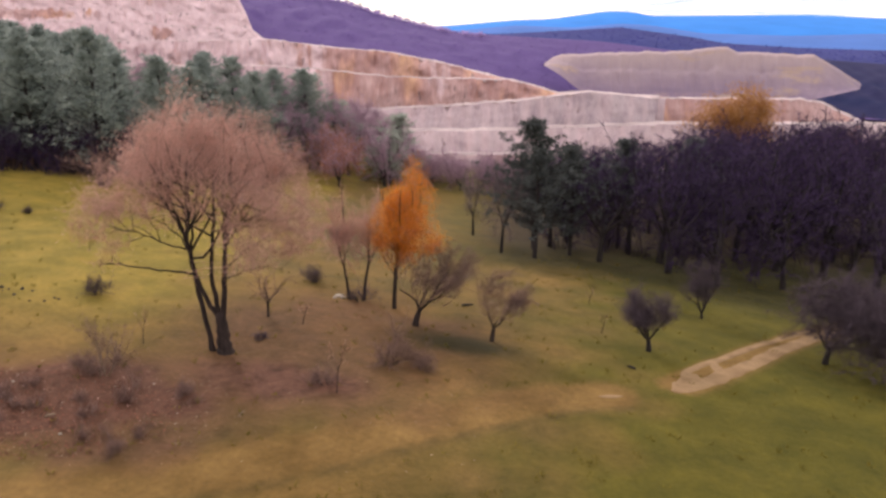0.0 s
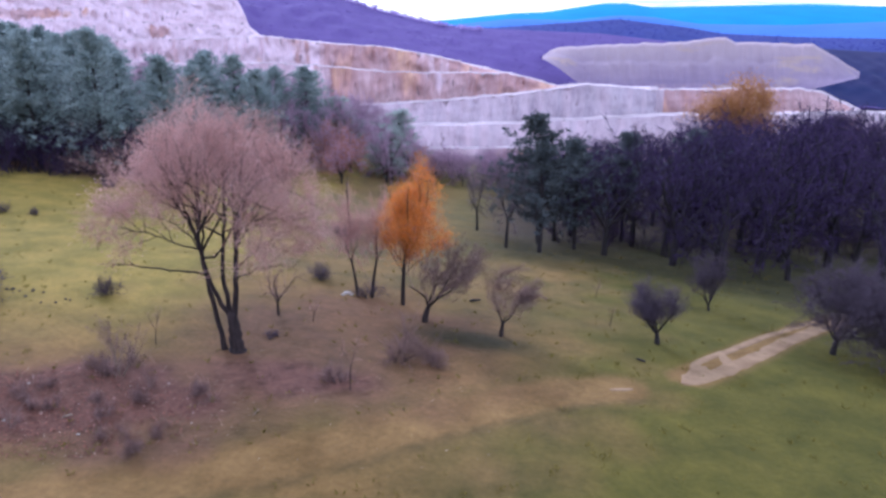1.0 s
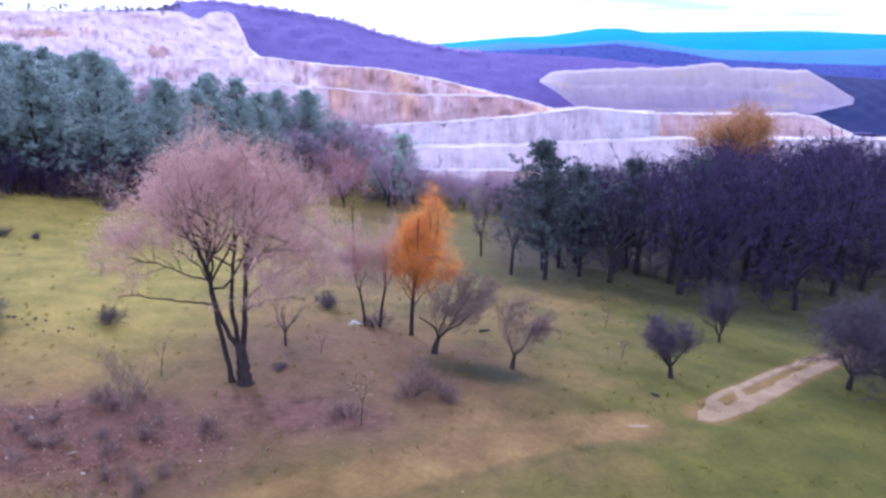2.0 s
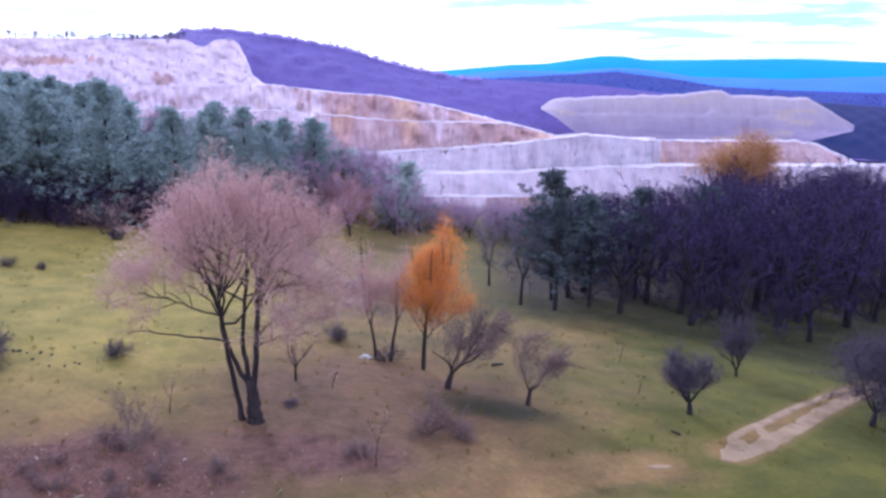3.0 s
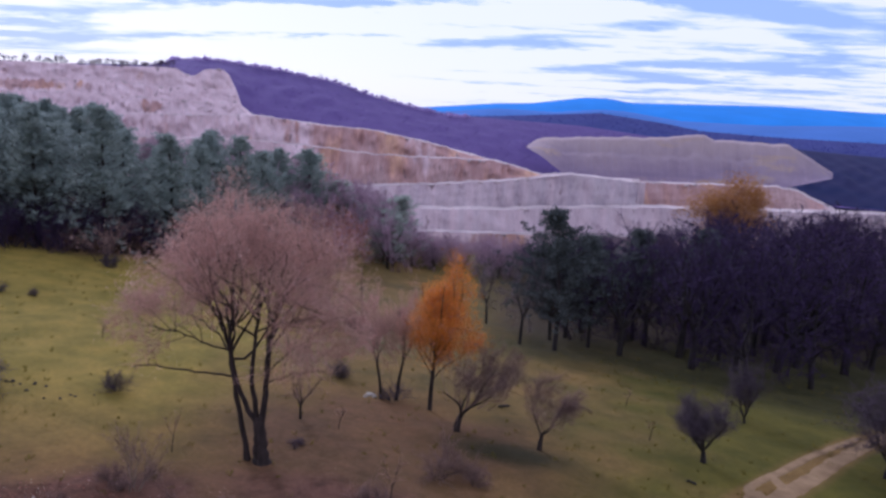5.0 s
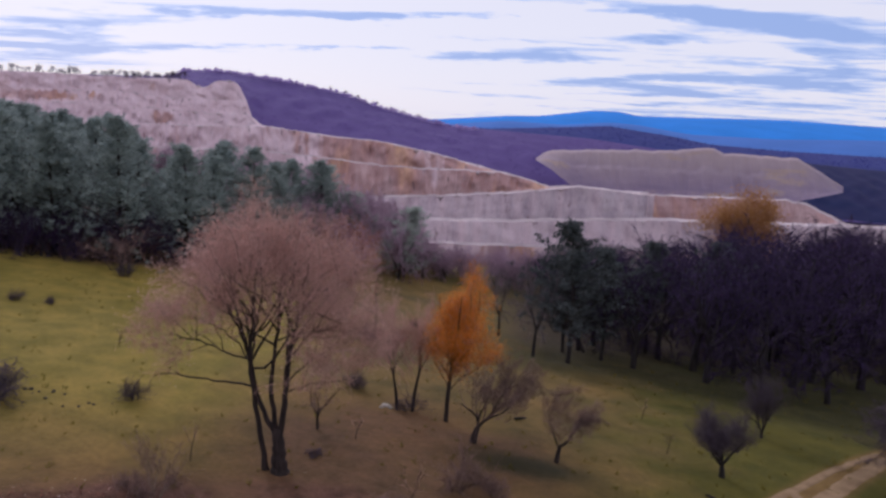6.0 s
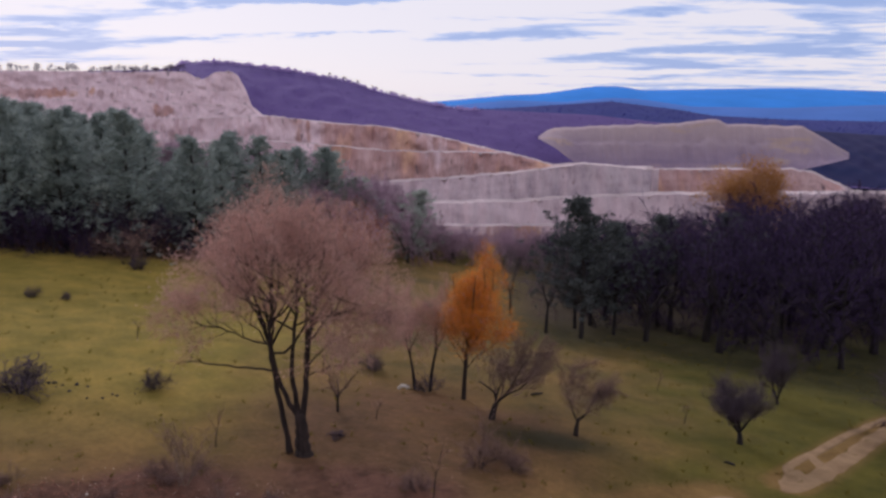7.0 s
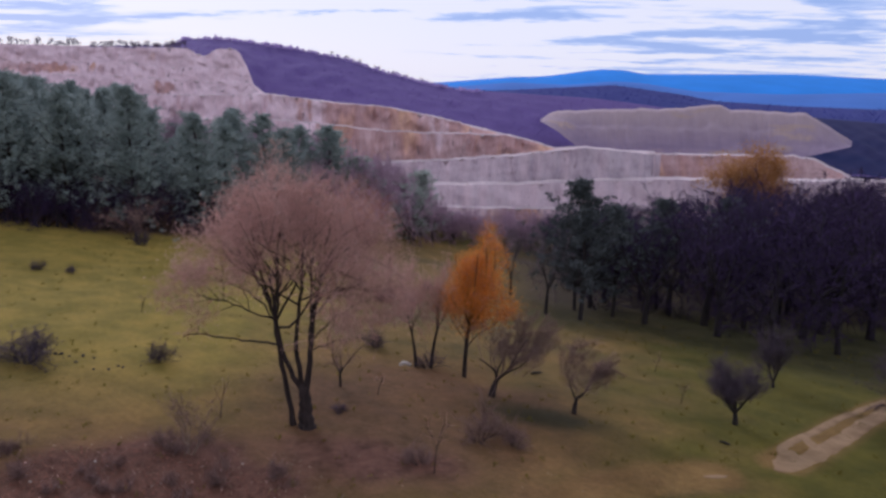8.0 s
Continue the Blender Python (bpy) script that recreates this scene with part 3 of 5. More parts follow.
def build_quarry():
    pit = thing("quarry", "terraced limestone quarry with pale and ochre rock faces", "quarry", kind="structure")
    a = np.linspace(-0.9, 0.66, 600)
    notch = np.clip((a - 0.2835) / 0.001, 0, 1)         # beyond the corner the third face stands back
    rim = RIM(a)
    low = np.full_like(a, -0.25)
    for k, (crest, depth, ledge) in enumerate(BENCHES):
        e1 = np.minimum(crest(a), rim) + 0.0006 * wave(a, 0 * a, 60 + k, 0.05) + 0.0004 * wave(a, 0 * a, 80 + k, 0.02) + 0.0004 * np.round(1.2 * wave(a, 0 * a, 90 + k, 0.03))
        set_back = 70 * notch if k >= 2 else 0 * a
        y0 = depth + set_back + 5 * wave(a, 0 * a, 40 + k, 0.09)
        tall = np.maximum(e1 - low, 0)
        t = np.linspace(0, 1, 12)[:, None]
        e = low + tall * t
        # faces lean back, broken by buttresses, gullies and blocky steps
        rough = (0.3 if k < 3 else 1.0) * (4.5 * wave(a * 40 + t * 0.5, t * 0.8, 100 + k, 1.6) + 3.0 * wave(a * 90, t * 0.8, 120 + k, 1.0) + 2.0 * np.round(2 * wave(a * 60, t * 0.6, 160 + k, 1.0)) / 2)
        # pillars and overhanging blocks
        rough = rough + (0.45 if k < 3 else 2.2) * np.round(1.5 * wave(a * 170, t * 0.25, 180 + k, 1.0)) + (0.6 if k < 3 else 1.3) * np.round(1.5 * wave(a * 220, t * 4.0, 190 + k, 1.6))
        y = y0 + 12 * t + rough * np.sin(np.pi * np.clip(t * 0.9 + 0.08, 0, 1)) * np.clip(tall / 0.02, 0, 1)
        face = np.stack([a * y, y, EYE_LEVEL + e * y], -1)
        stain = stain_of(k, a) + 0 * t
        if k > 4:                                        # blotches that fade up and down the face
            stain = stain * np.clip(1.25 * np.sin(np.pi * np.clip(t + 0.16 * wave(a * 70, 0 * a, 250 + k, 1.0), 0, 1)) + 0.35 * wave(a * 110, t * 2, 260 + k, 1.0), 0, 1)
        if k == 2:                                       # the corner: the recessed part is a face of its own
            cut = int(np.searchsorted(a, 0.283))
            back = int(np.searchsorted(a, 0.291))
            rock_face(face[:, back:], stain[:, back:], pit, "ochre-stained recessed rock face")
            s = np.linspace(0, 1, 6)[None, :, None]
            rock_face(face[:, cut:cut + 1] * (1 - s) + face[:, back:back + 1] * s, np.full((12, 6), -0.6), pit, "shaded side of the rock corner")
            face, stain = face[:, :cut + 1], stain[:, :cut + 1]
        rock_face(face, stain, pit)
        # the ledge behind its crest, rubble-strewn
        y2 = np.linspace(0, 1, 4)[:, None] * ledge + y[-1]
        top = EYE_LEVEL + e1 * y[-1] + 0.6 * wave(a * 300, y2 * 0.1, 140 + k, 1.0) * np.array([0, 1, 1, 0])[:, None]
        part("ledge", mesh_of("ledge", np.stack([a * y2, y2, top], -1), grid_faces(4, len(a)), LEDGE), pit)
        low = (top[-1] - EYE_LEVEL) / y2[-1]
        rubble(pit, a, y[-1], e1, k)
    return pit


def rubble(pit, a, y, e, seed):
    """Broken blocks lying along a ledge and slumped over its edge."""
    r = np.random.RandomState(400 + seed)
    n = 420
    j = r.randint(20, len(a) - 20, n)
    j = j[(wave(a[j], 0 * a[j], 420 + seed, 0.03) > -0.1) & (a[j] < 0.5)]
    n = len(j)
    c = np.stack([a[j] * y[j], y[j] + r.uniform(-3, 7, n), EYE_LEVEL + e[j] * y[j] + r.uniform(-2.0, 0.6, n)], -1)
    s = r.uniform(0.6, 1.0, n) ** 3 * 3.4
    corner = np.array([(1, 0, 0), (0, 1, 0), (-1, 0, 0), (0, -1, 0), (0, 0, 1), (0, 0, -1)], float)
    v = c[:, None] + corner[None] * r.uniform(0.5, 1.3, (n, 6, 1)) * s[:, None, None] * (1.5, 1.0, 0.75)
    f = np.array([(0, 1, 4), (1, 2, 4), (2, 3, 4), (3, 0, 4), (1, 0, 5), (2, 1, 5), (3, 2, 5), (0, 3, 5)])
    tagged(part("rubble", mesh_of("rubble", v, (np.arange(n)[:, None, None] * 6 + f).reshape(-1, 3), LEDGE, False), pit), kind="stuff")


build_quarry()


def slope(name, low, high, y_low, y_high, a0, a1, material, label, category, bulge=0.25, cols=200, rows=24, rough=4.0, seed=0, kind="structure", back=200):
    """A hillside between a lower and an upper line, carried on behind its crest."""
    a = np.linspace(a0, a1, cols)
    t = np.linspace(0, 1, rows)[:, None]
    y = y_low + (y_high - y_low) * t + 0 * a
    e = low(a) + (high(a) - low(a)) * (t + bulge * np.sin(np.pi * t) * 0.5)
    z = EYE_LEVEL + e * y + rough * wave(a * y / 60, y / 60, seed + 3, 1.0) * np.sin(np.pi * t)
    tail_y = y[-1] + np.linspace(0.2, 1, 4)[:, None] * back
    tail_z = z[-1] - np.array([0.02, 0.08, 0.2, 0.5])[:, None] * back
    x = np.concatenate([a * y, a * tail_y])
    me = mesh_of(name, np.stack([x, np.concatenate([y, tail_y]), np.concatenate([z, tail_z])], -1), grid_faces(rows + 4, cols), material)
    ob = tagged(new(name, me), label, category, kind=kind)
    return ob, (a, t, y, z)


HILL_TOP = level([(-0.9, 0.030), (-0.60, 0.036), (-0.36, 0.040), (-0.345, 0.049), (-0.30, 0.050), (-0.263, 0.047), (-0.197, 0.038), (-0.137, 0.028), (-0.078, 0.010),
                  (-0.018, -0.004), (0.03, -0.011), (0.20, -0.019), (0.34, -0.035), (0.40, -0.085), (0.75, -0.13)])
RIDGE_TOP = level([(-0.1, -0.010), (0.005, -0.010), (0.065, -0.011), (0.162, -0.005), (0.222, -0.001), (0.313, -0.012), (0.36, -0.020), (0.46, -0.025), (0.60, -0.028), (0.8, -0.03)])
HILL_FOOT = level([(-0.9, -0.01), (-0.36, 0.02), (-0.27, 0.0), (-0.24, -0.028), (-0.147, -0.038), (-0.071, -0.044), (-0.018, -0.054), (0.05, -0.070), (0.111, -0.083), (0.17, -0.10), (0.75, -0.125)])
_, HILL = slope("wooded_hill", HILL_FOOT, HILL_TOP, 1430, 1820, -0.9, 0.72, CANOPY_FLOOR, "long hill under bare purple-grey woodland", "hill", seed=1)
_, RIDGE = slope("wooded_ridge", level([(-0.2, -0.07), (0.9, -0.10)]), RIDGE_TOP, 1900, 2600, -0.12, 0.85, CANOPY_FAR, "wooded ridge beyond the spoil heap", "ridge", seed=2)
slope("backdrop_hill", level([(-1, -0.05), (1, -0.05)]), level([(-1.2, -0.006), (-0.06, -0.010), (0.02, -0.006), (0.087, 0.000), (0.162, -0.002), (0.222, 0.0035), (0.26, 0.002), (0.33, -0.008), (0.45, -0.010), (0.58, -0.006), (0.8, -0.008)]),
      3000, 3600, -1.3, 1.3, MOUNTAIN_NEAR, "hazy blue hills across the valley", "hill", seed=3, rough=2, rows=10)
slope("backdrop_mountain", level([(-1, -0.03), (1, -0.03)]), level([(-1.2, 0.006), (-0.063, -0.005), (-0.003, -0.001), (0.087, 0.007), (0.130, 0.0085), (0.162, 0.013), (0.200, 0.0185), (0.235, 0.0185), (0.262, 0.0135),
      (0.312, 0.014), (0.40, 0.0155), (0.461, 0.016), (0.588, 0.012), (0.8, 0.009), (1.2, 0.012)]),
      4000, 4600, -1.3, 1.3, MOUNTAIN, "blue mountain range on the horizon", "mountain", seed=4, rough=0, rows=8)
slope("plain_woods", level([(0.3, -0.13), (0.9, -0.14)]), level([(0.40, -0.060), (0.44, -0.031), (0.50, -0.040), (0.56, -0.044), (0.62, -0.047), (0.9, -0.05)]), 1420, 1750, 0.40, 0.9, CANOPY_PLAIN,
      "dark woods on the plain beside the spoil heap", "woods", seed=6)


def spoil_mound():
    top = level([(0.128, -0.052), (0.140, -0.043), (0.152, -0.039), (0.224, -0.0355), (0.315, -0.033), (0.352, -0.0275), (0.366, -0.0275), (0.379, -0.0335), (0.481, -0.037), (0.505, -0.050), (0.548, -0.0765)])
    foot = level([(0.128, -0.050), (0.15, -0.062), (0.188, -0.090), (0.288, -0.102), (0.40, -0.102), (0.472, -0.096), (0.548, -0.0775)])
    a = np.linspace(0.128, 0.548, 220)
    t = np.linspace(0, 1, 26)[:, None]
    # an upper lift tipped on the lower one, its face cut by runnels and slumps
    lift = np.clip((t - 0.62 - 0.05 * wave(a * 22, 0 * a, 8, 1.0)) / 0.05, 0, 1) * np.clip((0.47 - a) / 0.05, 0, 1)
    runnels = 3.5 * wave(a * 55 + 0.6 * t, t * 0.3, 9, 1.0) + 2.0 * np.abs(wave(a * 140 + 0.9 * t, t * 0.4, 19, 1.0)) + 1.2 * wave(a * 260, t * 2.0, 29, 1.0)
    y = 1180 + 95 * t + 16 * lift + runnels * np.sin(np.pi * np.clip(t, 0, 1)) ** 0.6
    crest = 0.0007 * wave(a, 0 * a, 39, 0.05) + 0.0005 * np.round(1.3 * wave(a, 0 * a, 49, 0.025))
    e = foot(a) + (top(a) + crest * np.clip(np.minimum(a - 0.128, 0.548 - a) / 0.03, 0, 1) - foot(a)) * t
    z = EYE_LEVEL + e * y
    flat_y = y[-1] + np.array([20, 60, 110, 130])[:, None]
    flat_z = z[-1] + np.array([1.0, 1.0, 0.5, -3.0])[:, None]
    v = np.stack([np.concatenate([a * y, a * flat_y]), np.concatenate([y, flat_y]), np.concatenate([z, flat_z])], -1)
    tagged(new("spoil_mound", mesh_of("spoil_mound", v, grid_faces(30, 220), SPOIL)), "long flat-topped mound of pale grey quarry spoil", "spoil heap")


spoil_mound()


def tufts(name, places, sizes, seed, material, label, spread=1.0, blades=9):
    """Far woodland: ragged bare crowns, each a burst of thin upright sprays."""
    r = np.random.RandomState(seed)
    n = len(places)
    ang = r.uniform(0, 6.28, (n, blades))
    out = r.uniform(0.1, 0.75, (n, blades)) * spread
    tall = sizes[:, None] * r.uniform(0.55, 1.1, (n, blades))
    w = sizes[:, None] * r.uniform(0.10, 0.22, (n, blades))
    base = places[:, None, :] + np.stack([np.cos(ang) * out * sizes[:, None] * 0.5, np.sin(ang) * out * sizes[:, None] * 0.5, 0.25 * tall * 0], -1)
    tip = base + np.stack([np.cos(ang) * sizes[:, None] * 0.25, np.sin(ang) * sizes[:, None] * 0.25, tall], -1)
    side = np.stack([-np.sin(ang + 0.8) * w, np.cos(ang + 0.8) * w, 0 * w], -1)
    mid = (base * 0.4 + tip * 0.6)
    v = np.stack([base, mid + side, tip, mid - side], 2).reshape(-1, 3)
    f = np.arange(len(v)).reshape(-1, 4)
    return tagged(new(name, mesh_of(name, v, f, material, False)), label, "woodland", kind="stuff")


def on_slope(grid, count, seed, keep):
    a, t, y, z = grid
    r = np.random.RandomState(seed)
    i, j = r.randint(0, len(t), count), r.randint(0, len(a), count)
    p = np.stack([a[j] * y[i, j], y[i, j], z[i, j]], -1) + r.normal(0, 6, (count, 3)) * (1, 1, 0)
    ok = keep(a[j], t[i, 0])
    return p[ok]


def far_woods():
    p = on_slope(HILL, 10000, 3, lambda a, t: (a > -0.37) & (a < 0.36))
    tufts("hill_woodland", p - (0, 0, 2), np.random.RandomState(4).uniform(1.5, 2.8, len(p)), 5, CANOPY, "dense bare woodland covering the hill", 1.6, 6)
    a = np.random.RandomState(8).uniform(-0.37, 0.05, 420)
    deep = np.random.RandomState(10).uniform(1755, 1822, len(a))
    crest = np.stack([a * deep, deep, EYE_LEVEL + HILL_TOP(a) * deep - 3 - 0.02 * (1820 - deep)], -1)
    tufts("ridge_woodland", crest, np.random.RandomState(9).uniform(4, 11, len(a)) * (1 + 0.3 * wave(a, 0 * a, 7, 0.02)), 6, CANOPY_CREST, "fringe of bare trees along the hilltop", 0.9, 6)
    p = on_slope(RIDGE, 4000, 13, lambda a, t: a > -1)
    tufts("valley_woodland", p - (0, 0, 2), np.random.RandomState(14).uniform(3, 5, len(p)), 15, CANOPY_HAZE_BLUE, "bare woodland on the ridge beyond the quarry", 1.3)


far_woods()


def skyline_tree(seed, tall):
    """A small open tree on the quarry's rim, seen against the sky."""
    r = np.random.RandomState(seed)
    ob = thing("skyline_tree", "small dark tree standing on the quarry rim", "tree", (0, 0, -300), "skyline trees")
    q = np.array([(0, 0, -2), (0.2, 0, tall * 0.4), (0.1, 0, tall * 0.85)])
    ang = np.arange(5) * 1.2566
    ring = np.stack([np.cos(ang), np.sin(ang), 0 * ang], -1)
    v = np.concatenate([q[i] + ring * w for i, w in enumerate((0.5, 0.38, 0.15))])
    i = np.arange(2)[:, None] * 5 + np.arange(5)
    j = np.arange(2)[:, None] * 5 + (np.arange(5) + 1) % 5
    part("trunk", mesh_of("trunk", v, np.stack([i, j, j + 5, i + 5], -1).reshape(-1, 4), BARK_DARK), ob)
    n = 130
    c = r.normal(0, 1, (n, 3)) * (tall * 0.17, tall * 0.17, tall * 0.16) + (0, 0, tall * 0.72)
    u, w = r.normal(0, 1, (n, 3)), r.normal(0, 1, (n, 3))
    u *= tall * 0.07 / np.linalg.norm(u, axis=1, keepdims=True)
    w *= tall * 0.06 / np.linalg.norm(w, axis=1, keepdims=True)
    tagged(part("crown", mesh_of("crown", np.stack([c - u, c + w, c + u], 1).reshape(-1, 3), np.arange(3 * n).reshape(-1, 3), TWIG_DUSK, False), ob), kind="stuff")
    return ob


def rim_trees():
    kinds = [skyline_tree(1, 13.0), skyline_tree(2, 10.0), skyline_tree(3, 16.0)]
    r = np.random.RandomState(21)
    spots = list(r.uniform(-0.62, -0.34, 20)) + list(r.uniform(-0.64, -0.47, 34)) + list(r.uniform(-0.47, -0.34, 60)) + list(r.uniform(-0.15, -0.02, 22)) + [-0.512, -0.508, -0.467, -0.462]
    for k, a in enumerate(spots):
        y = 1365.0 if a < -0.3 else 1820.0
        z = EYE_LEVEL + (float(RIM(a)) if a < -0.3 else float(HILL_TOP(a))) * y - 2
        m = pose(a * y, y, z, 0, 0, 77.0 * k)
        s = r.uniform(0.42, 1.05) * (1.0 if a < -0.3 else 0.8)
        ob = kinds[k] if k < 3 else copy_thing(kinds[k % 3], m)
        ob.matrix_basis = m @ Matrix.Scale(s, 4)


rim_trees()
a = np.random.RandomState(31).uniform(-0.64, -0.33, 170)
tufts("rim_scrub", np.stack([a * 1362, 0 * a + 1362, EYE_LEVEL + RIM(a) * 1362 - 2], -1), np.random.RandomState(32).uniform(2.0, 4.2, 170), 33, TWIG_BROWN, "low scrub along the quarry rim", 0.8, 6)


# ---- trees and bushes ----
class Wood:
    """Tapered limbs gathered into one mesh."""

    def __init__(self):
        self.v, self.f, self.n = [], [], 0

    def tube(self, pts, radii, sides):
        pts = np.asarray(pts, float)
        d = np.gradient(pts, axis=0)
        d /= np.linalg.norm(d, axis=1, keepdims=True) + 1e-9
        ref = np.array([0.31, 0.91, 0.27])
        u = np.cross(d, ref)
        u /= np.linalg.norm(u, axis=1, keepdims=True) + 1e-9
        w = np.cross(d, u)
        ang = np.arange(sides) * 2 * np.pi / sides
        ring = pts[:, None] + np.asarray(radii)[:, None, None] * (np.cos(ang)[None, :, None] * u[:, None] + np.sin(ang)[None, :, None] * w[:, None])
        self.v.append(ring.reshape(-1, 3))
        i = np.arange(len(pts) - 1)[:, None] * sides + np.arange(sides)
        j = np.arange(len(pts) - 1)[:, None] * sides + (np.arange(sides) + 1) % sides
        self.f.append((np.stack([i, j, j + sides, i + sides], -1) + self.n).reshape(-1, 4))
        self.n += len(pts) * sides

    def mesh(self, name, material):
        return mesh_of(name, np.concatenate(self.v), np.concatenate(self.f), material)


def unit(v):
    return v / (np.linalg.norm(v) + 1e-9)


def path(r, p, d, length, n, wander, lift):
    pts, d = [np.array(p, float)], unit(np.array(d, float))
    for _ in range(n):
        d = unit(d + r.normal(0, wander, 3) + np.array([0, 0, lift]))
        pts.append(pts[-1] + d * length / n)
    return np.array(pts)


def branch(r, store, p, d, length, radius, depth, spec):
    """Grows a limb and its side limbs into store[depth]."""
    n = max(2, int(6 - depth * spec.get("coarse", 1)))
    pts = path(r, p, d, length, n, spec["wander"], spec["lift"][min(depth, len(spec["lift"]) - 1)])
    if "room" in spec:                                   # shorten what would outgrow the crown
        fits = [k for k in (1.0, 0.8, 0.6, 0.4, 0.25) if spec["room"](pts[0] + (pts[-1] - pts[0]) * k, r)]
        if not fits:
            return
        pts, length = pts[0] + (pts - pts[0]) * fits[0], length * fits[0]
    radii = np.linspace(radius, radius * (0.35 if depth else 0.5), n + 1)
    store.setdefault(depth, []).append((pts, radii))
    sprout(r, store, pts, radii, length, depth, spec)


def sprout(r, store, pts, radii, length, depth, spec):
    if depth + 1 >= spec["levels"]:
        return
    n = len(pts) - 1
    kids = spec["kids"][depth]
    for k in range(kids):
        f = spec["start"][min(depth, len(spec["start"]) - 1)]
        s = (f + (1 - f) * (k + r.uniform(0.2, 0.9)) / kids) * n
        i = min(int(s), n - 1)
        p = pts[i] + (pts[i + 1] - pts[i]) * (s - i)
        d = unit(pts[i + 1] - pts[i])
        side = unit(np.cross(d, unit(r.normal(0, 1, 3))))
        ang = r.normal(spec["spread"], 0.18)
        branch(r, store, p, d * math.cos(ang) + side * math.sin(ang), length * r.uniform(0.45, 0.72) * spec.get("ratio", 1.0), np.interp(s, range(n + 1), radii) * 0.62, depth + 1, spec)


def twig_arrays(r, limbs, per_metre, length, thick, droop=0.0, jitter=0.9):
    """Fine twigs along limbs: slim curved three-sided spikes."""
    p, d = [], []
    for pts, _ in limbs:
        seg = np.diff(pts, axis=0)
        total = np.linalg.norm(seg, axis=1).sum()
        m = max(1, int(total * per_metre))
        s = r.uniform(0.1, 1, m) * len(seg)
        i = np.minimum(s.astype(int), len(seg) - 1)
        p.append(pts[i] + seg[i] * (s - i)[:, None])
        d.append(seg[i] / (np.linalg.norm(seg[i], axis=1, keepdims=True) + 1e-9))
    p, d = np.concatenate(p), np.concatenate(d)
    d = d + r.normal(0, jitter, d.shape)
    d /= np.linalg.norm(d, axis=1, keepdims=True)
    return p, d, length * r.uniform(0.45, 1.3, len(p)), thick, droop


def twig_mesh(name, r, p, d, ln, thick, droop, material, lite=False):
    n = len(p)
    side = np.cross(d, r.normal(0, 1, d.shape))
    side /= np.linalg.norm(side, axis=1, keepdims=True) + 1e-9
    other = np.cross(d, side)
    bend = r.normal(0, 0.16, (n, 3)) * ln[:, None] + np.array([0, 0, -droop]) * ln[:, None]
    mid, tip = p + d * ln[:, None] * 0.5 + bend * 0.3, p + d * ln[:, None] + bend
    ang = np.arange(3) * 2.094
    off = np.cos(ang)[None, :, None] * side[:, None] + np.sin(ang)[None, :, None] * other[:, None]
    if lite:
        v = np.concatenate([p[:, None] + off * thick, tip[:, None]], 1)
        f = np.array([(0, 1, 3), (1, 2, 3), (2, 0, 3)])
        return mesh_of(name, v.reshape(-1, 3), (np.arange(n)[:, None, None] * 4 + f).reshape(-1, 3), material, True), tip
    v = np.concatenate([p[:, None] + off * thick, mid[:, None] + off * thick * 0.7, tip[:, None]], 1)
    f = np.array([(0, 1, 4), (0, 4, 3), (1, 2, 5), (1, 5, 4), (2, 0, 3), (2, 3, 5), (3, 4, 6), (4, 5, 6), (5, 3, 6)])
    return mesh_of(name, v.reshape(-1, 3), (np.arange(n)[:, None, None] * 7 + f).reshape(-1, 3), material, True), tip


def leaf_mesh(name, r, at, size, material, scatter=0.15):
    """Small leaves: each a bent four-cornered blade."""
    n = len(at)
    c = at + r.normal(0, scatter, at.shape)
    u = r.normal(0, 1, (n, 3)); u /= np.linalg.norm(u, axis=1, keepdims=True)
    w = np.cross(u, r.normal(0, 1, (n, 3))); w /= np.linalg.norm(w, axis=1, keepdims=True) + 1e-9
    s = (size * r.uniform(0.55, 1.3, n))[:, None]
    k = np.cross(u, w) * s * 0.18
    v = np.stack([c - u * s, c + w * s * 0.5 + k, c + u * s, c - w * s * 0.5 + k], 1).reshape(-1, 3)
    return mesh_of(name, v, np.arange(len(v)).reshape(-1, 4), material, False)


def proportion(store, tall, wide, taper=0.0, sway=0.0):
    """Brings a grown tree to its height and crown width; taper draws its top in, sway carries it to one side."""
    every = np.concatenate([b[0] for limbs in store.values() for b in limbs])
    up = tall / every[:, 2].max()
    out = 0.5 * wide / np.percentile(np.hypot(every[:, 0], every[:, 1]), 97)
    def brought(pts):
        q = pts * (out, out, up)
        slim = np.clip((1.08 - q[:, 2] / tall) * 2.2, 0.2, 1.0) ** taper
        q = q * np.stack([slim, slim, np.ones_like(slim)], -1)
        q[:, 0] += sway * np.clip(q[:, 2] / tall, 0, 1) ** 1.7
        return q

    return {depth: [(brought(pts), radii) for pts, radii in limbs] for depth, limbs in store.items()}


def rounded_crown(middle, half, seed):
    """An outline for a crown: a flattened ball, lumpy and open at the edge."""
    def inside(p):
        q = (p - np.array(middle)) / np.array(half)
        lumps = 0.13 * wave(p[:, 0] + 0.6 * p[:, 2], p[:, 1] - 0.5 * p[:, 2], seed, 1.6)
        return np.linalg.norm(q, axis=1) < 1 + lumps + 0.16 * np.random.RandomState(seed).normal(0, 1, len(p))

    return inside


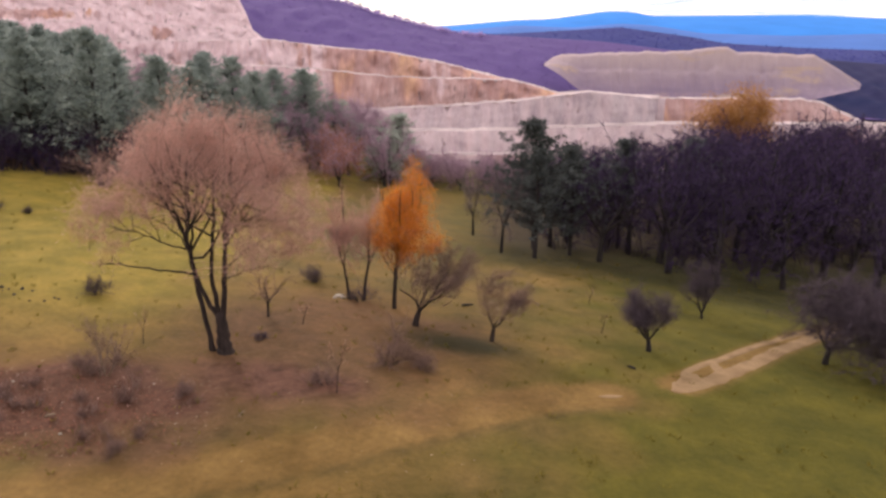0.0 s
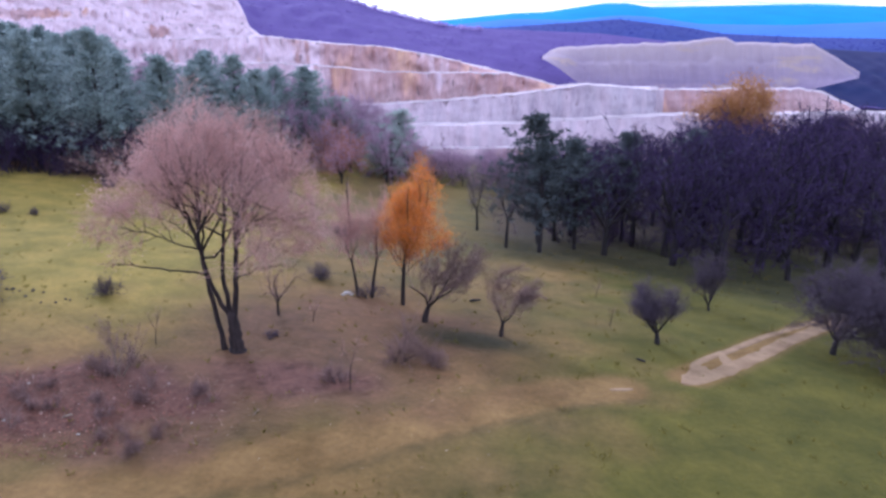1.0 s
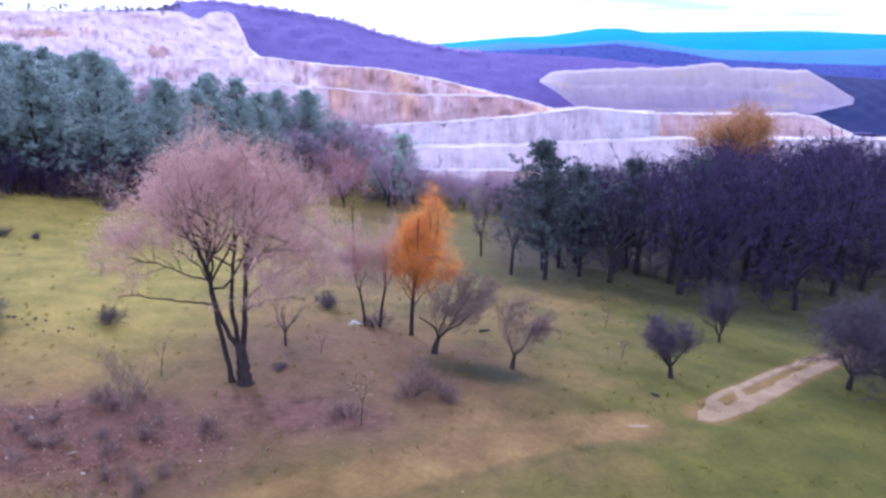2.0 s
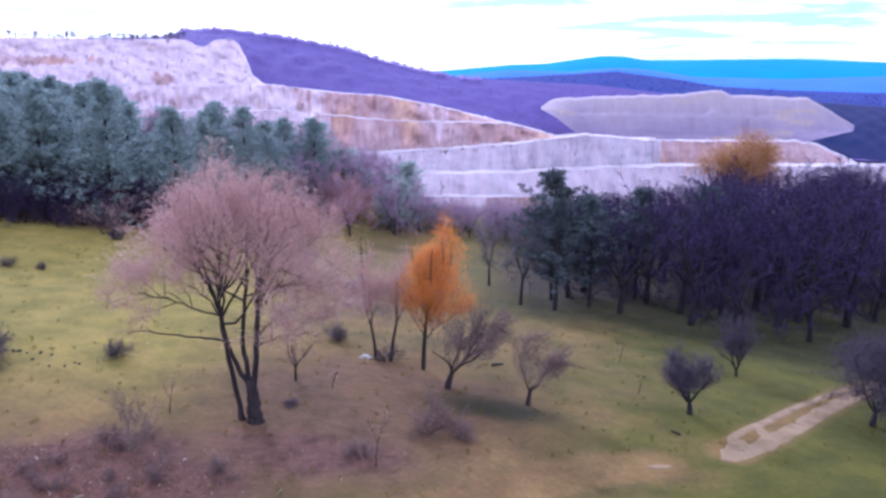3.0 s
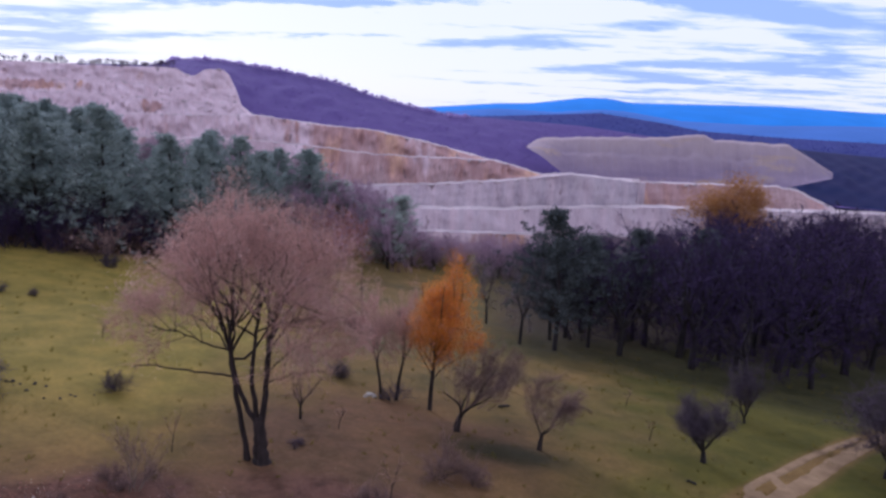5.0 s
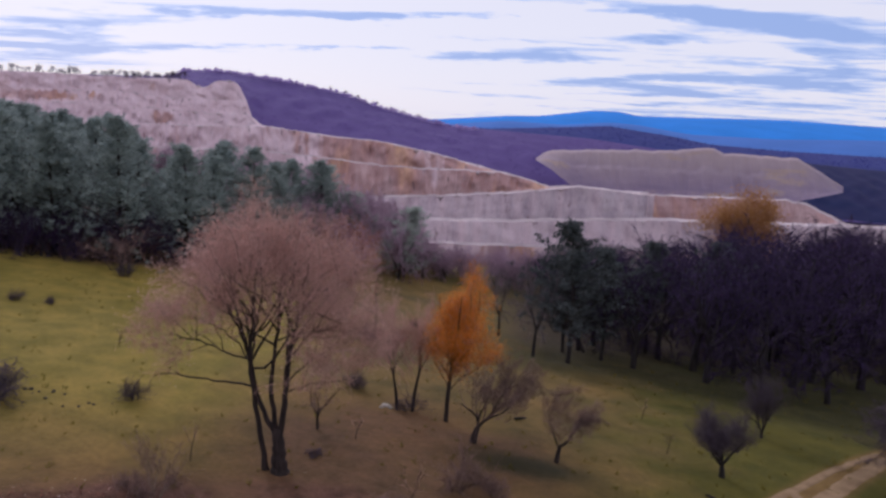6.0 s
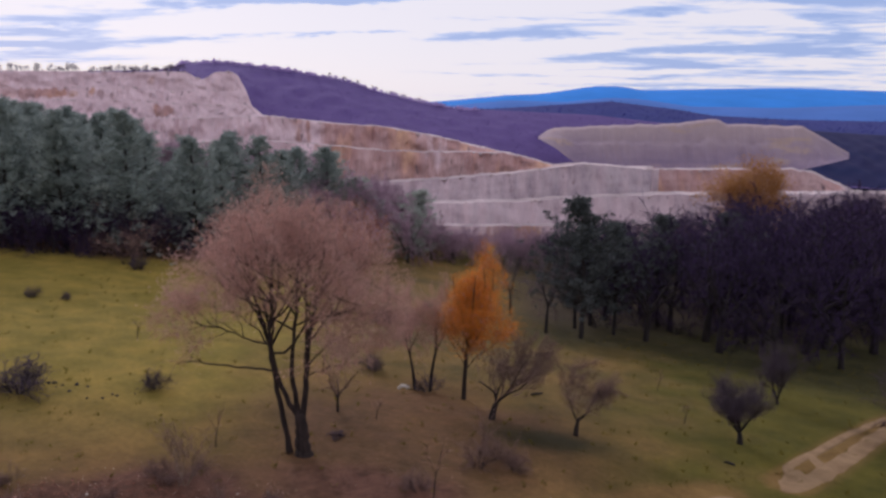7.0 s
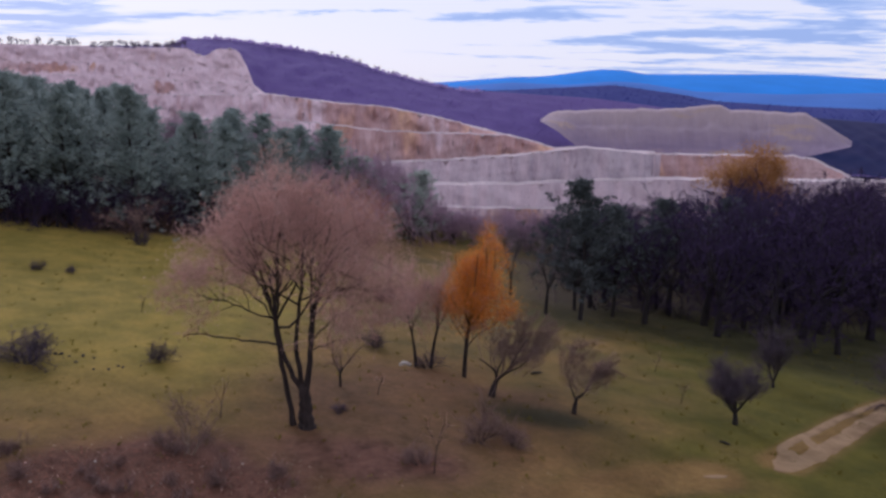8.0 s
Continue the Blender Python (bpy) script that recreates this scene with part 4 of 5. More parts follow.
def dress(ob, r, store, spec, bark, twig, leaf=None):
    """Parts of a bare or thinly leaved tree: stems, each main limb, small branches, twigs, leaves."""
    if "within" in spec:
        for depth in list(store):
            if depth > 1:
                ends = np.array([b[0][-1] for b in store[depth]])
                store[depth] = [b for b, ok in zip(store[depth], spec["within"](ends)) if ok]
    for depth, limbs in store.items():
        if depth <= 1:
            for pts, radii in limbs:
                w = Wood()
                w.tube(pts, radii, 9 if depth == 0 else 6)
                part("trunk" if depth == 0 else "limb", w.mesh("limb", bark), ob)
    small = [b for depth, limbs in store.items() if depth > 1 for b in limbs]
    if small:
        w = Wood()
        for pts, radii in small:
            w.tube(pts, np.maximum(radii, spec.get("least", 0.006)), 3)
        tagged(part("branchwork", w.mesh("branchwork", twig if spec.get("pale_branches") else bark), ob), kind="stuff")
    last = [b for depth, limbs in store.items() if depth >= max(1, spec["levels"] - (1 if spec.get("outer") else 2)) for b in limbs]
    p, d, ln, th, dr = twig_arrays(r, last, spec["twigs"], spec["twig_length"], spec["twig_thick"], spec.get("droop", 0.1))
    if "within" in spec:
        ok = spec["within"](p + d * ln[:, None] * 0.6)
        p, d, ln = p[ok], d[ok], ln[ok]
    me, tip = twig_mesh("crown", r, p, d, ln, th, dr, twig, spec.get("lite", True))
    tagged(part("crown", me, ob), kind="stuff")
    if leaf:
        mat, share, size, label = leaf
        pick = np.concatenate([tip[r.rand(len(tip)) < min(1, share)]] * max(1, int(share)))
        if "leafy" in spec:
            pick = pick[spec["leafy"](pick)]
        tagged(part("foliage", leaf_mesh("foliage", r, pick, size, mat, spec.get("scatter", 0.15 if share < 2 else 0.3)), ob, label), kind="stuff")


def flare(pts, r0, r1, n=10):
    """A stem resampled smoothly, wider at the root."""
    pts = np.array(pts, float)
    s = np.linspace(0, len(pts) - 1, n)
    q = np.stack([np.interp(s, range(len(pts)), pts[:, k]) for k in range(3)], -1)
    q[1:-1] = 0.25 * q[:-2] + 0.5 * q[1:-1] + 0.25 * q[2:]
    rad = np.linspace(r0, r1, n)
    return q, rad


def thin_below(seed, heights, shares, fuller=0.0):
    """Keeps fewer twigs or leaves the lower they grow, and leaves open patches between the boughs."""
    def keep(p):
        patch = 0.38 * wave(p[:, 0] + 0.5 * p[:, 2], p[:, 1] - 0.6 * p[:, 2], seed, 3.5)
        return np.random.RandomState(seed).rand(len(p)) < np.interp(p[:, 2], heights, shares) + patch + np.clip(p[:, 0] - 0.8, 0, 1) * fuller

    return keep


def big_crown(p, r):
    """Room for the big tree's limbs: a broad lumpy cone that bulges lower down on one side."""
    x, y, z = p[0] + 0.4, p[1], p[2]
    edge, out = math.atan2(y, x), math.hypot(x * (1.0 if x < 0 else 1.12), y * 1.1)
    lumps = 0.7 * math.sin(3 * edge + 1.0) + 0.8 * math.sin(7 * edge + 0.4) + 0.6 * math.sin(1.9 * x + 0.8) * math.cos(1.7 * y)
    top = np.interp(out, (0.0, 1.5, 2.6, 3.2, 4.2, 5.5, 6.4), (12.8, 12.5, 11.7, 10.6, 9.6, 8.9, 8.2)) + lumps
    low = np.interp(out, (0.0, 2.0, 4.0, 6.2), (4.0, 4.6, 5.0, 5.6))
    return low < z < top + r.normal(0, 0.5) and out < 6.4


def big_tree(place):
    """The many-stemmed tree in the middle of the meadow."""
    r = np.random.RandomState(7)
    ob = thing("big_tree", "tall multi-stemmed tree with a wide pinkish-brown, almost bare crown", "tree", place)
    stems = [
        ([(-0.55, 0.1, -0.1), (-0.75, 0.15, 1.4), (-1.0, 0.2, 2.9), (-1.15, 0.2, 4.2), (-1.27, 0.2, 5.4)], 0.132, 0.105),
        ([(0.10, 0, -0.15), (0.08, 0, 1.0), (0.0, 0, 2.1)], 0.39, 0.235),
        ([(-0.08, 0, 1.9), (-0.5, -0.1, 2.7), (-1.0, -0.2, 4.2), (-1.15, -0.3, 5.6), (-1.0, -0.5, 7.3), (-0.9, -0.6, 8.4)], 0.132, 0.053),
        ([(-0.05, 0, 1.9), (-0.3, 0.2, 3.3), (-0.38, 0.3, 4.4), (-0.12, 0.4, 6.0), (-0.05, 0.5, 7.6), (0.1, 0.4, 9.2)], 0.132, 0.045),
        ([(0.10, 0, 1.8), (0.36, -0.1, 3.2), (0.46, -0.1, 4.4), (0.60, -0.2, 5.8), (0.95, -0.2, 7.3), (1.6, -0.3, 8.8)], 0.158, 0.045),
        ([(0.33, 0.05, 4.2), (0.40, 0.3, 5.6), (0.35, 0.6, 7.4), (0.5, 0.9, 9.2)], 0.086, 0.038),
        ([(-1.27, 0.2, 5.3), (-1.7, 0.3, 6.4), (-2.2, 0.5, 7.4), (-3.1, 0.8, 8.4)], 0.079, 0.038),
        ([(-1.25, 0.2, 5.3), (-1.6, 0.0, 6.8), (-1.85, -0.2, 8.2), (-2.0, -0.4, 9.2)], 0.073, 0.030),
        ([(-1.25, 0.2, 5.3), (-1.1, 0.6, 6.7), (-0.9, 0.9, 8.2), (-1.0, 1.2, 9.4)], 0.066, 0.030),
        ([(0.5, -0.2, 5.5), (0.95, -0.7, 6.0), (1.35, -1.0, 6.6), (2.1, -1.5, 7.6)], 0.059, 0.026),
        ([(-1.1, 0.15, 4.05), (-1.9, -0.3, 4.35), (-3.1, -1.0, 4.75), (-4.3, -1.6, 5.2), (-4.9, -1.8, 5.1)], 0.056, 0.022),
        ([(0.6, -0.2, 6.0), (1.3, 0.3, 7.2), (2.3, 0.7, 8.4), (3.2, 1.0, 9.0)], 0.059, 0.026),
        ([(-1.2, 0.2, 5.0), (-2.0, 0.9, 5.9), (-3.2, 1.4, 6.5), (-4.4, 1.6, 6.8)], 0.045, 0.016),
        ([(-1.1, -0.2, 5.4), (-1.9, -1.3, 6.1), (-3.0, -2.0, 6.9), (-3.9, -2.5, 7.2)], 0.045, 0.016),
        ([(0.46, -0.1, 4.4), (1.3, 0.5, 5.2), (2.6, 0.9, 6.0), (4.0, 1.2, 6.2)], 0.040, 0.014),
        ([(0.42, -0.1, 3.9), (1.2, -0.7, 4.4), (2.4, -1.0, 4.9), (3.6, -1.4, 4.9)], 0.034, 0.012),
    ]
    spec = dict(levels=4, kids=(11, 6, 7), start=(0.45, 0.5, 0.35), spread=0.82, wander=0.18, lift=(0.05, 0.06, 0.03, 0.0), twigs=11, twig_length=0.55, twig_thick=0.0050, outer=True,
                droop=-0.03, ratio=1.0, least=0.006, pale_branches=True, scatter=0.10, room=big_crown, within=thin_below(304, (4.0, 7.0, 9.5), (0.7, 0.8, 1.0), 0.25), leafy=thin_below(305, (5.0, 7.5, 9.5), (0.25, 0.5, 1.0), 0.3))
    store = {0: [], 1: []}
    for i, (pts, a, b) in enumerate(stems):
        q, rad = flare(pts, a, b, 14)
        q[2:] += r.normal(0, 0.03, q[2:].shape)
        if i < 2:
            rad[:2] *= (1.5, 1.15)
        store[0].append((q, rad))
        if i == 1:
            continue
        reach = 1.1 if i == 10 else 3.2 if i > 11 else 5.4
        if i == 0:
            sub = dict(spec, start=(0.85, 0.5, 0.35), kids=(2, 6, 7))
        elif i == 10:
            sub = dict(spec, start=(0.62, 0.4, 0.3), kids=(4, 3, 2))
        elif i > 11:
            sub = dict(spec, start=(0.3, 0.3, 0.3), kids=(9, 6, 6), lift=(0.02, 0.02, 0.0, 0.0))
        else:
            sub = dict(spec, start=(0.55, 0.35, 0.3), kids=(10, 6, 6))
        sprout(r, store, q, rad * 1.1, reach, 0, sub)
    dress(ob, r, store, spec, BARK, TWIG, (WITHERED, 1, 0.042, "sparse withered pinkish-brown leaves"))
    return ob


def small_tree(name, label, seed, tall, trunk, r0, lean, spec, bark, twig, leaf=None, forks=3, group="", category="tree"):
    """A short trunk that forks into a spreading crown."""
    r = np.random.RandomState(seed)
    ob = thing(name, label, category, (0, 0, -50), group)
    top = np.array([lean[0], lean[1], trunk])
    q, rad = flare([(0, 0, -0.15), (lean[0] * 0.15, lean[1] * 0.15, trunk * 0.35), (lean[0] * 0.55, lean[1] * 0.5, trunk * 0.7), top], r0 * 1.25, r0 * 0.75, 8)
    store = {0: [(q, rad)], 1: []}
    for k in range(forks):
        a = 6.283 * (k + r.uniform(0, 0.7)) / forks
        out = spec.get("open", 0.7)
        d = np.array([math.cos(a) * out + lean[0] * 0.3, math.sin(a) * out + lean[1] * 0.3, 1.0])
        branch(r, store, q[-1 - (k % 2)], d, (tall - trunk) * r.uniform(0.75, 1.0), r0 * spec.get("limb", 0.55), 1, spec)
    for k in range(spec.get("trunk_limbs", 0)):
        a = 2.4 * k
        p = q[3] + (q[-1] - q[3]) * (k + 0.5) / spec["trunk_limbs"]
        branch(r, store, p, (math.cos(a), math.sin(a), 0.9), (tall - trunk) * r.uniform(0.45, 0.7), r0 * 0.3, 1, spec)
    if "wide" in spec:
        store = proportion(store, tall, spec["wide"], spec.get("taper", 0.0), spec.get("sway", 0.0))
    dress(ob, r, store, spec, bark, twig, leaf)
    return ob


def set_at(ob, x, y, turn=0.0, size=1.0, sink=0.05):
    ob.matrix_basis = pose(x, y, height(x, y) - sink, 0, 0, turn) @ Matrix.Scale(size, 4)
    return ob


def put_copy(ob, x, y, turn=0.0, size=1.0, sink=0.1):
    made = copy_thing(ob, pose(x, y, height(x, y) - sink, 0, 0, turn))
    made.scale = (size, size, size)
    return made


def spec_of(levels=4, kids=(5, 5, 4), twigs=9, twig_length=0.5, twig_thick=0.006, spread=0.75, **more):
    return dict(dict(levels=levels, kids=kids, start=(0.3, 0.15), spread=spread, wander=0.16, lift=(0.05, 0.03, 0.0), twigs=twigs, twig_length=twig_length,
                     twig_thick=twig_thick, droop=0.15, ratio=1.0, least=0.006), **more)


def pine(seed, tall, clear, reach, label, group, needles=None):
    """A pine: bare lower trunk, whorls of limbs, and many needle tufts with gaps."""
    r = np.random.RandomState(seed)
    ob = thing("pine_tree", label, "pine tree", (0, 0, -50), group)
    q, rad = flare([(0, 0, -0.2), (r.normal(0, .12), r.normal(0, .12), tall * 0.4), (r.normal(0, .2), r.normal(0, .2), tall * 0.75), (r.normal(0, .2), r.normal(0, .2), tall)], 0.24, 0.04, 12)
    w = Wood()
    w.tube(q, rad, 8)
    part("trunk", w.mesh("trunk", BARK_DARK), ob)
    w, tips = Wood(), []
    z = clear
    while z < tall - 0.3:
        f = (z - clear) / (tall - clear)
        long = (reach * (1 - f) ** 0.74 * (0.62 + 0.38 * min(1, f * 5 + 0.3)) + 0.25) * (1 + 0.26 * math.sin(3.1 * z + seed))
        for k in range(r.randint(5, 8)):
            a = r.uniform(0, 6.283)
            p = np.array([np.interp(z, q[:, 2], q[:, 0]), np.interp(z, q[:, 2], q[:, 1]), z + r.uniform(-.2, .2)])
            b = path(r, p, (math.cos(a), math.sin(a), r.uniform(0.0, 0.45)), long * r.uniform(0.42, 1.28), 4, 0.12, 0.06)
            w.tube(b[::2], np.linspace(0.05 * (1.2 - f), 0.015, 3), 3)
            for s in np.arange(1.2, 4.01, 0.48 if f > 0.22 else 1.1):
                i = min(int(s), 3)
                tips.append(b[i] + (b[i + 1] - b[i]) * (s - i) + r.normal(0, 0.26, 3) * (1, 1, 0.6))
        z += r.uniform(0.38, 0.62)
    tagged(part("branchwork", w.mesh("branchwork", BARK_DARK), ob), kind="stuff")
    tips = np.array(tips)
    m = 11
    c = np.repeat(tips, m, 0) + r.normal(0, 0.16, (len(tips) * m, 3)) * (1, 1, 0.6)
    d = r.normal(0, 1, c.shape) + (0, 0, 0.35)
    d /= np.linalg.norm(d, axis=1, keepdims=True)
    ln = r.uniform(0.18, 0.46, len(c))[:, None]
    s = np.cross(d, r.normal(0, 1, c.shape))
    s *= 0.085 / (np.linalg.norm(s, axis=1, keepdims=True) + 1e-9)
    v = np.stack([c - s, c + s, c + d * ln], 1).reshape(-1, 3)
    part("foliage", mesh_of("foliage", v, np.arange(len(v)).reshape(-1, 3), needles or NEEDLES, False), ob, "dark green needles in tufts")
    return ob


def bush(name, label, seed, tall, stems, bark, twig, leaf=None, open_=0.8, twigs=10, group="", category="bush"):
    r = np.random.RandomState(seed)
    ob = thing(name, label, category, (0, 0, -50), group)
    store = {0: []}
    sp = spec_of(3, (5, 4), twigs, tall * 0.22, 0.005, 0.6, start=(0.2, 0.1), coarse=2)
    for k in range(stems):
        a = r.uniform(0, 6.283)
        o = open_ * r.uniform(0.2, 1.0)
        branch(r, store, (math.cos(a) * 0.12 * tall, math.sin(a) * 0.12 * tall, -0.05), (math.cos(a) * o, math.sin(a) * o, 1), tall * r.uniform(0.6, 1.05), 0.012 * tall + 0.006, 0, sp)
    for pts, rad in store[0]:
        stem = Wood()
        stem.tube(pts, rad, 5)
        part("stem", stem.mesh("stem", bark), ob)
    w = Wood()
    for depth in (1, 2):
        for pts, rad in store.get(depth, []):
            w.tube(pts, np.maximum(rad, 0.005), 3)
    tagged(part("branchwork", w.mesh("branchwork", twig), ob), kind="stuff")
    p, d, ln, th, dr = twig_arrays(r, store.get(2, []) + store.get(1, []), twigs, tall * 0.22, 0.006, 0.1)
    me, tip = twig_mesh("crown", r, p, d, ln, th, dr, twig, True)
    tagged(part("crown", me, ob), kind="stuff")
    if leaf:
        tagged(part("foliage", leaf_mesh("foliage", r, tip[r.rand(len(tip)) < leaf[1]], leaf[2], leaf[0]), ob, leaf[3]), kind="stuff")
    return ob


# the meadow's own trees
big_tree((-6.65, 32.05, height(-6.65, 32.05)))
set_at(small_tree("spreading_tree", "low bare tree whose trunk forks into a round hazy crown", 11, 4.7, 1.25, 0.125, (0.05, 0), spec_of(4, (9, 14, 12), 62, 0.42, 0.0034, 0.8, open=0.95, wander=0.17, outer=True, pale_branches=True, wide=5.0, sway=1.0, least=0.004, limb=0.42, lift=(0.1, 0.08, 0.03), within=rounded_crown((1.0, 0, 3.25), (2.2, 2.2, 1.45), 311)), BARK, TWIG_BROWN, forks=3), 7.25, 37.5)
set_at(small_tree("leaning_tree", "bare tree with twin trunks leaning into a wide crown", 12, 5.7, 1.3, 0.18, (0.2, 0), spec_of(4, (9, 14, 12), 62, 0.42, 0.0034, 0.8, open=0.95, wander=0.17, outer=True, pale_branches=True, wide=5.8, sway=1.9, least=0.004, limb=0.42, lift=(0.1, 0.08, 0.03), within=rounded_crown((1.7, 0, 4.0), (2.7, 2.3, 1.75), 312)), BARK, TWIG_BROWN, forks=4), 2.75, 38.8)
set_at(small_tree("bare_tree", "small bare grey tree with a round crown beside the track", 26, 4.7, 1.1, 0.15, (-0.1, 0), spec_of(4, (9, 14, 12), 44, 0.42, 0.0034, 0.8, open=0.8, wander=0.17, outer=True, pale_branches=True, wide=4.4, sway=-0.3, least=0.004, limb=0.42, lift=(0.1, 0.08, 0.03), within=rounded_crown((-0.3, 0, 3.15), (1.9, 1.9, 1.35), 313)), BARK_DARK, TWIG_DUSK, forks=7), 16.7, 38.5)


def orange_outline(p):
    """A pointed crown that leans, with a lower lobe to one side and ragged gaps."""
    x, y, z = p[:, 0] - 0.14 * p[:, 2], p[:, 1], p[:, 2]
    ragged = 0.32 * wave(x + z, y + 0.7 * z, 301, 1.6)
    body = np.hypot(x, y) < np.interp(z, (2.6, 3.8, 5.4, 7.0, 8.1, 9.3), (1.0, 1.5, 1.85, 1.6, 0.95, 0.12)) + 1.1 * ragged
    lobe = ((x - 1.7) / 1.25) ** 2 + (y / 1.3) ** 2 + ((z - 4.7) / 1.1) ** 2 < 1 + 1.5 * ragged
    return (body | lobe) & (wave(2 * x + z, 2 * y - z, 302, 2.6) > -0.3)


set_at(small_tree("orange_tree", "slender tree in bright orange autumn leaf", 14, 10.0, 4.4, 0.12, (0.35, 0),
                  spec_of(4, (10, 8, 6), 26, 0.4, 0.006, 0.7, open=0.40, trunk_limbs=9, ratio=0.75, lift=(0.05, 0.05, 0.03), wide=5.6, taper=0.5, scatter=0.24, within=orange_outline, leafy=thin_below(303, (2.5, 4.2, 6.2), (0.05, 0.6, 1.1))),
                  BARK, TWIG, (ORANGE, 7, 0.055, "bright orange autumn leaves"), forks=6), 1.25, 42.0)
thin = spec_of(4, (6, 9, 8), 26, 0.45, 0.0034, 0.75, limb=0.42, open=0.6, outer=True, pale_branches=True, least=0.005)
set_at(small_tree("thin_tree", "thin crooked tree with a hazy bare crown", 15, 7.4, 3.0, 0.085, (-0.55, 0), dict(thin, wide=3.6), BARK, TWIG, forks=4, group="thin trees by the shrub"), -1.75, 42.9)
set_at(small_tree("thin_tree", "thin curved tree leaning outward over the shrub", 16, 7.9, 3.3, 0.095, (0.75, 0), dict(thin, wide=4.2), BARK, TWIG, forks=4, group="thin trees by the shrub"), -0.8, 43.1)
set_at(small_tree("stunted_tree", "stunted bare tree with upright forked stems", 17, 3.1, 0.8, 0.07, (0, 0), spec_of(3, (6, 6), 22, 0.35, 0.0045, 0.6, open=0.6, pale_branches=True), BARK, TWIG_BROWN, forks=4), -5.75, 37.8)
set_at(small_tree("dead_snag", "tall dead stem with broken side branches", 18, 6.2, 4.6, 0.075, (-0.1, 0), spec_of(3, (2, 2), 4, 0.3, 0.005, 0.6, open=0.3), BARK, TWIG, forks=2, category="dead tree"), -4.64, 61.5)
set_at(small_tree("bare_tree", "bare grey tree with several upright stems at the grove's edge", 19, 5.4, 0.7, 0.10, (-0.1, 0), spec_of(4, (7, 10, 9), 30, 0.42, 0.0034, 0.75, open=0.6, limb=0.5, wander=0.17, outer=True, pale_branches=True, wide=4.6, sway=-0.4, least=0.004, within=rounded_crown((-0.35, 0, 3.3), (1.9, 1.9, 1.9), 317)), BARK_DARK, TWIG_DUSK, forks=7), 23.0, 47.6)
for i, (x, y, h) in enumerate([(14.4, 41.1, 1.4), (15.0, 48.6, 1.3), (-0.4, 28.5, 2.7), (-10.6, 31.9, 1.9), (-20.6, 47.5, 1.5), (-3.6, 37.0, 1.2)]):
    set_at(small_tree("sapling", "thin leafless sapling standing in the grass", 30 + i, h, h * 0.5, 0.022, (0.12, 0), spec_of(3, (3, 4), 9, 0.25, 0.004, 0.6, open=0.5), BARK, TWIG, forks=3, group="saplings", category="sapling"), x, y)

# shrubs
set_at(bush("shrub", "low dark bare shrub at the foot of thin trees", 50, 1.0, 12, BARK_DARK, TWIG_DUSK, open_=1.3, group="shrubs"), -1.0, 42.8)
dark_shrub = set_at(bush("shrub", "rounded dark bare shrub in the meadow", 51, 1.25, 18, BARK_DARK, TWIG_DUSK, open_=1.2, twigs=13, group="shrubs"), -22.3, 36.5, 0, 1.15)
dark_shrub.scale = (1.85, 1.85, 0.95)
put_copy(dark_shrub, -15.85, 38.3, 50, 0.72)
put_copy(dark_shrub, -32.2, 56.0, 90, 0.55)
put_copy(dark_shrub, -29.6, 56.0, 10, 0.42)
put_copy(dark_shrub, -29.8, 70.5, 130, 0.9)
put_copy(dark_shrub, -4.6, 45.9, 200, 0.75)
low_shrub = put_copy(dark_shrub, -5.3, 34.2, 300, 0.5)
low_shrub.scale = (0.55, 0.4, 0.22)
put_copy(dark_shrub, -1.7, 73.5, 140, 0.6)
put_copy(dark_shrub, -5.2, 61.9, 70, 0.9)
pink_bush = set_at(bush("bush", "spreading pinkish-brown bare bush", 52, 1.6, 14, BARK, TWIG_BROWN, open_=1.5, twigs=12, group="bare bushes"), 1.6, 32.4)
put_copy(pink_bush, 3.4, 32.0, 80, 0.6)
put_copy(pink_bush, -1.0, 29.2, 150, 0.6)
put_copy(pink_bush, -7.6, 22.1, 240, 0.42)
track_tree = set_at(small_tree("bare_tree", "dense grey bare tree with a short trunk beside the track", 53, 6.2, 1.3, 0.17, (0.1, 0),
                               spec_of(4, (8, 11, 9), 26, 0.6, 0.0075, 0.85, open=1.0, wander=0.17, outer=True, pale_branches=True, wide=8.2, sway=0.8, least=0.006, limb=0.42, lift=(0.08, 0.06, 0.02)), BARK_DARK, TWIG_DUSK, forks=5, group="track trees"), 27.7, 39.2)
put_copy(track_tree, 32.6, 41.6, 120, 0.95)
put_copy(track_tree, 32.6, 37.0, 220, 1.0)

# brambles in the hollow below the big tree
bramble = set_at(bush("bramble_bush", "tangled purple-brown bramble with arching bare canes", 54, 0.75, 12, TWIG_BROWN, TWIG_BROWN, (WITHERED, 0.05, 0.05, "a few pale withered leaves"), 1.7, 8, group="brambles"), -12.0, 28.7)
pale_cane = set_at(bush("bramble_bush", "taller pale grey bramble clump with upright canes", 55, 2.0, 7, DEAD_WOOD, TWIG_BROWN, None, 0.7, 9, group="brambles"), -10.9, 28.2)
r = np.random.RandomState(77)
for k in range(24):
    a, d = r.uniform(0, 6.283), r.uniform(0, 1) ** 0.6
    x, y = -11.8 + 6.6 * d * math.cos(a), 25.4 + 4.0 * d * math.sin(a)
    put_copy(bramble if k % 4 else pale_cane, x, y, r.uniform(0, 360), r.uniform(0.5, 1.0) * (1 if k % 4 else 0.4))

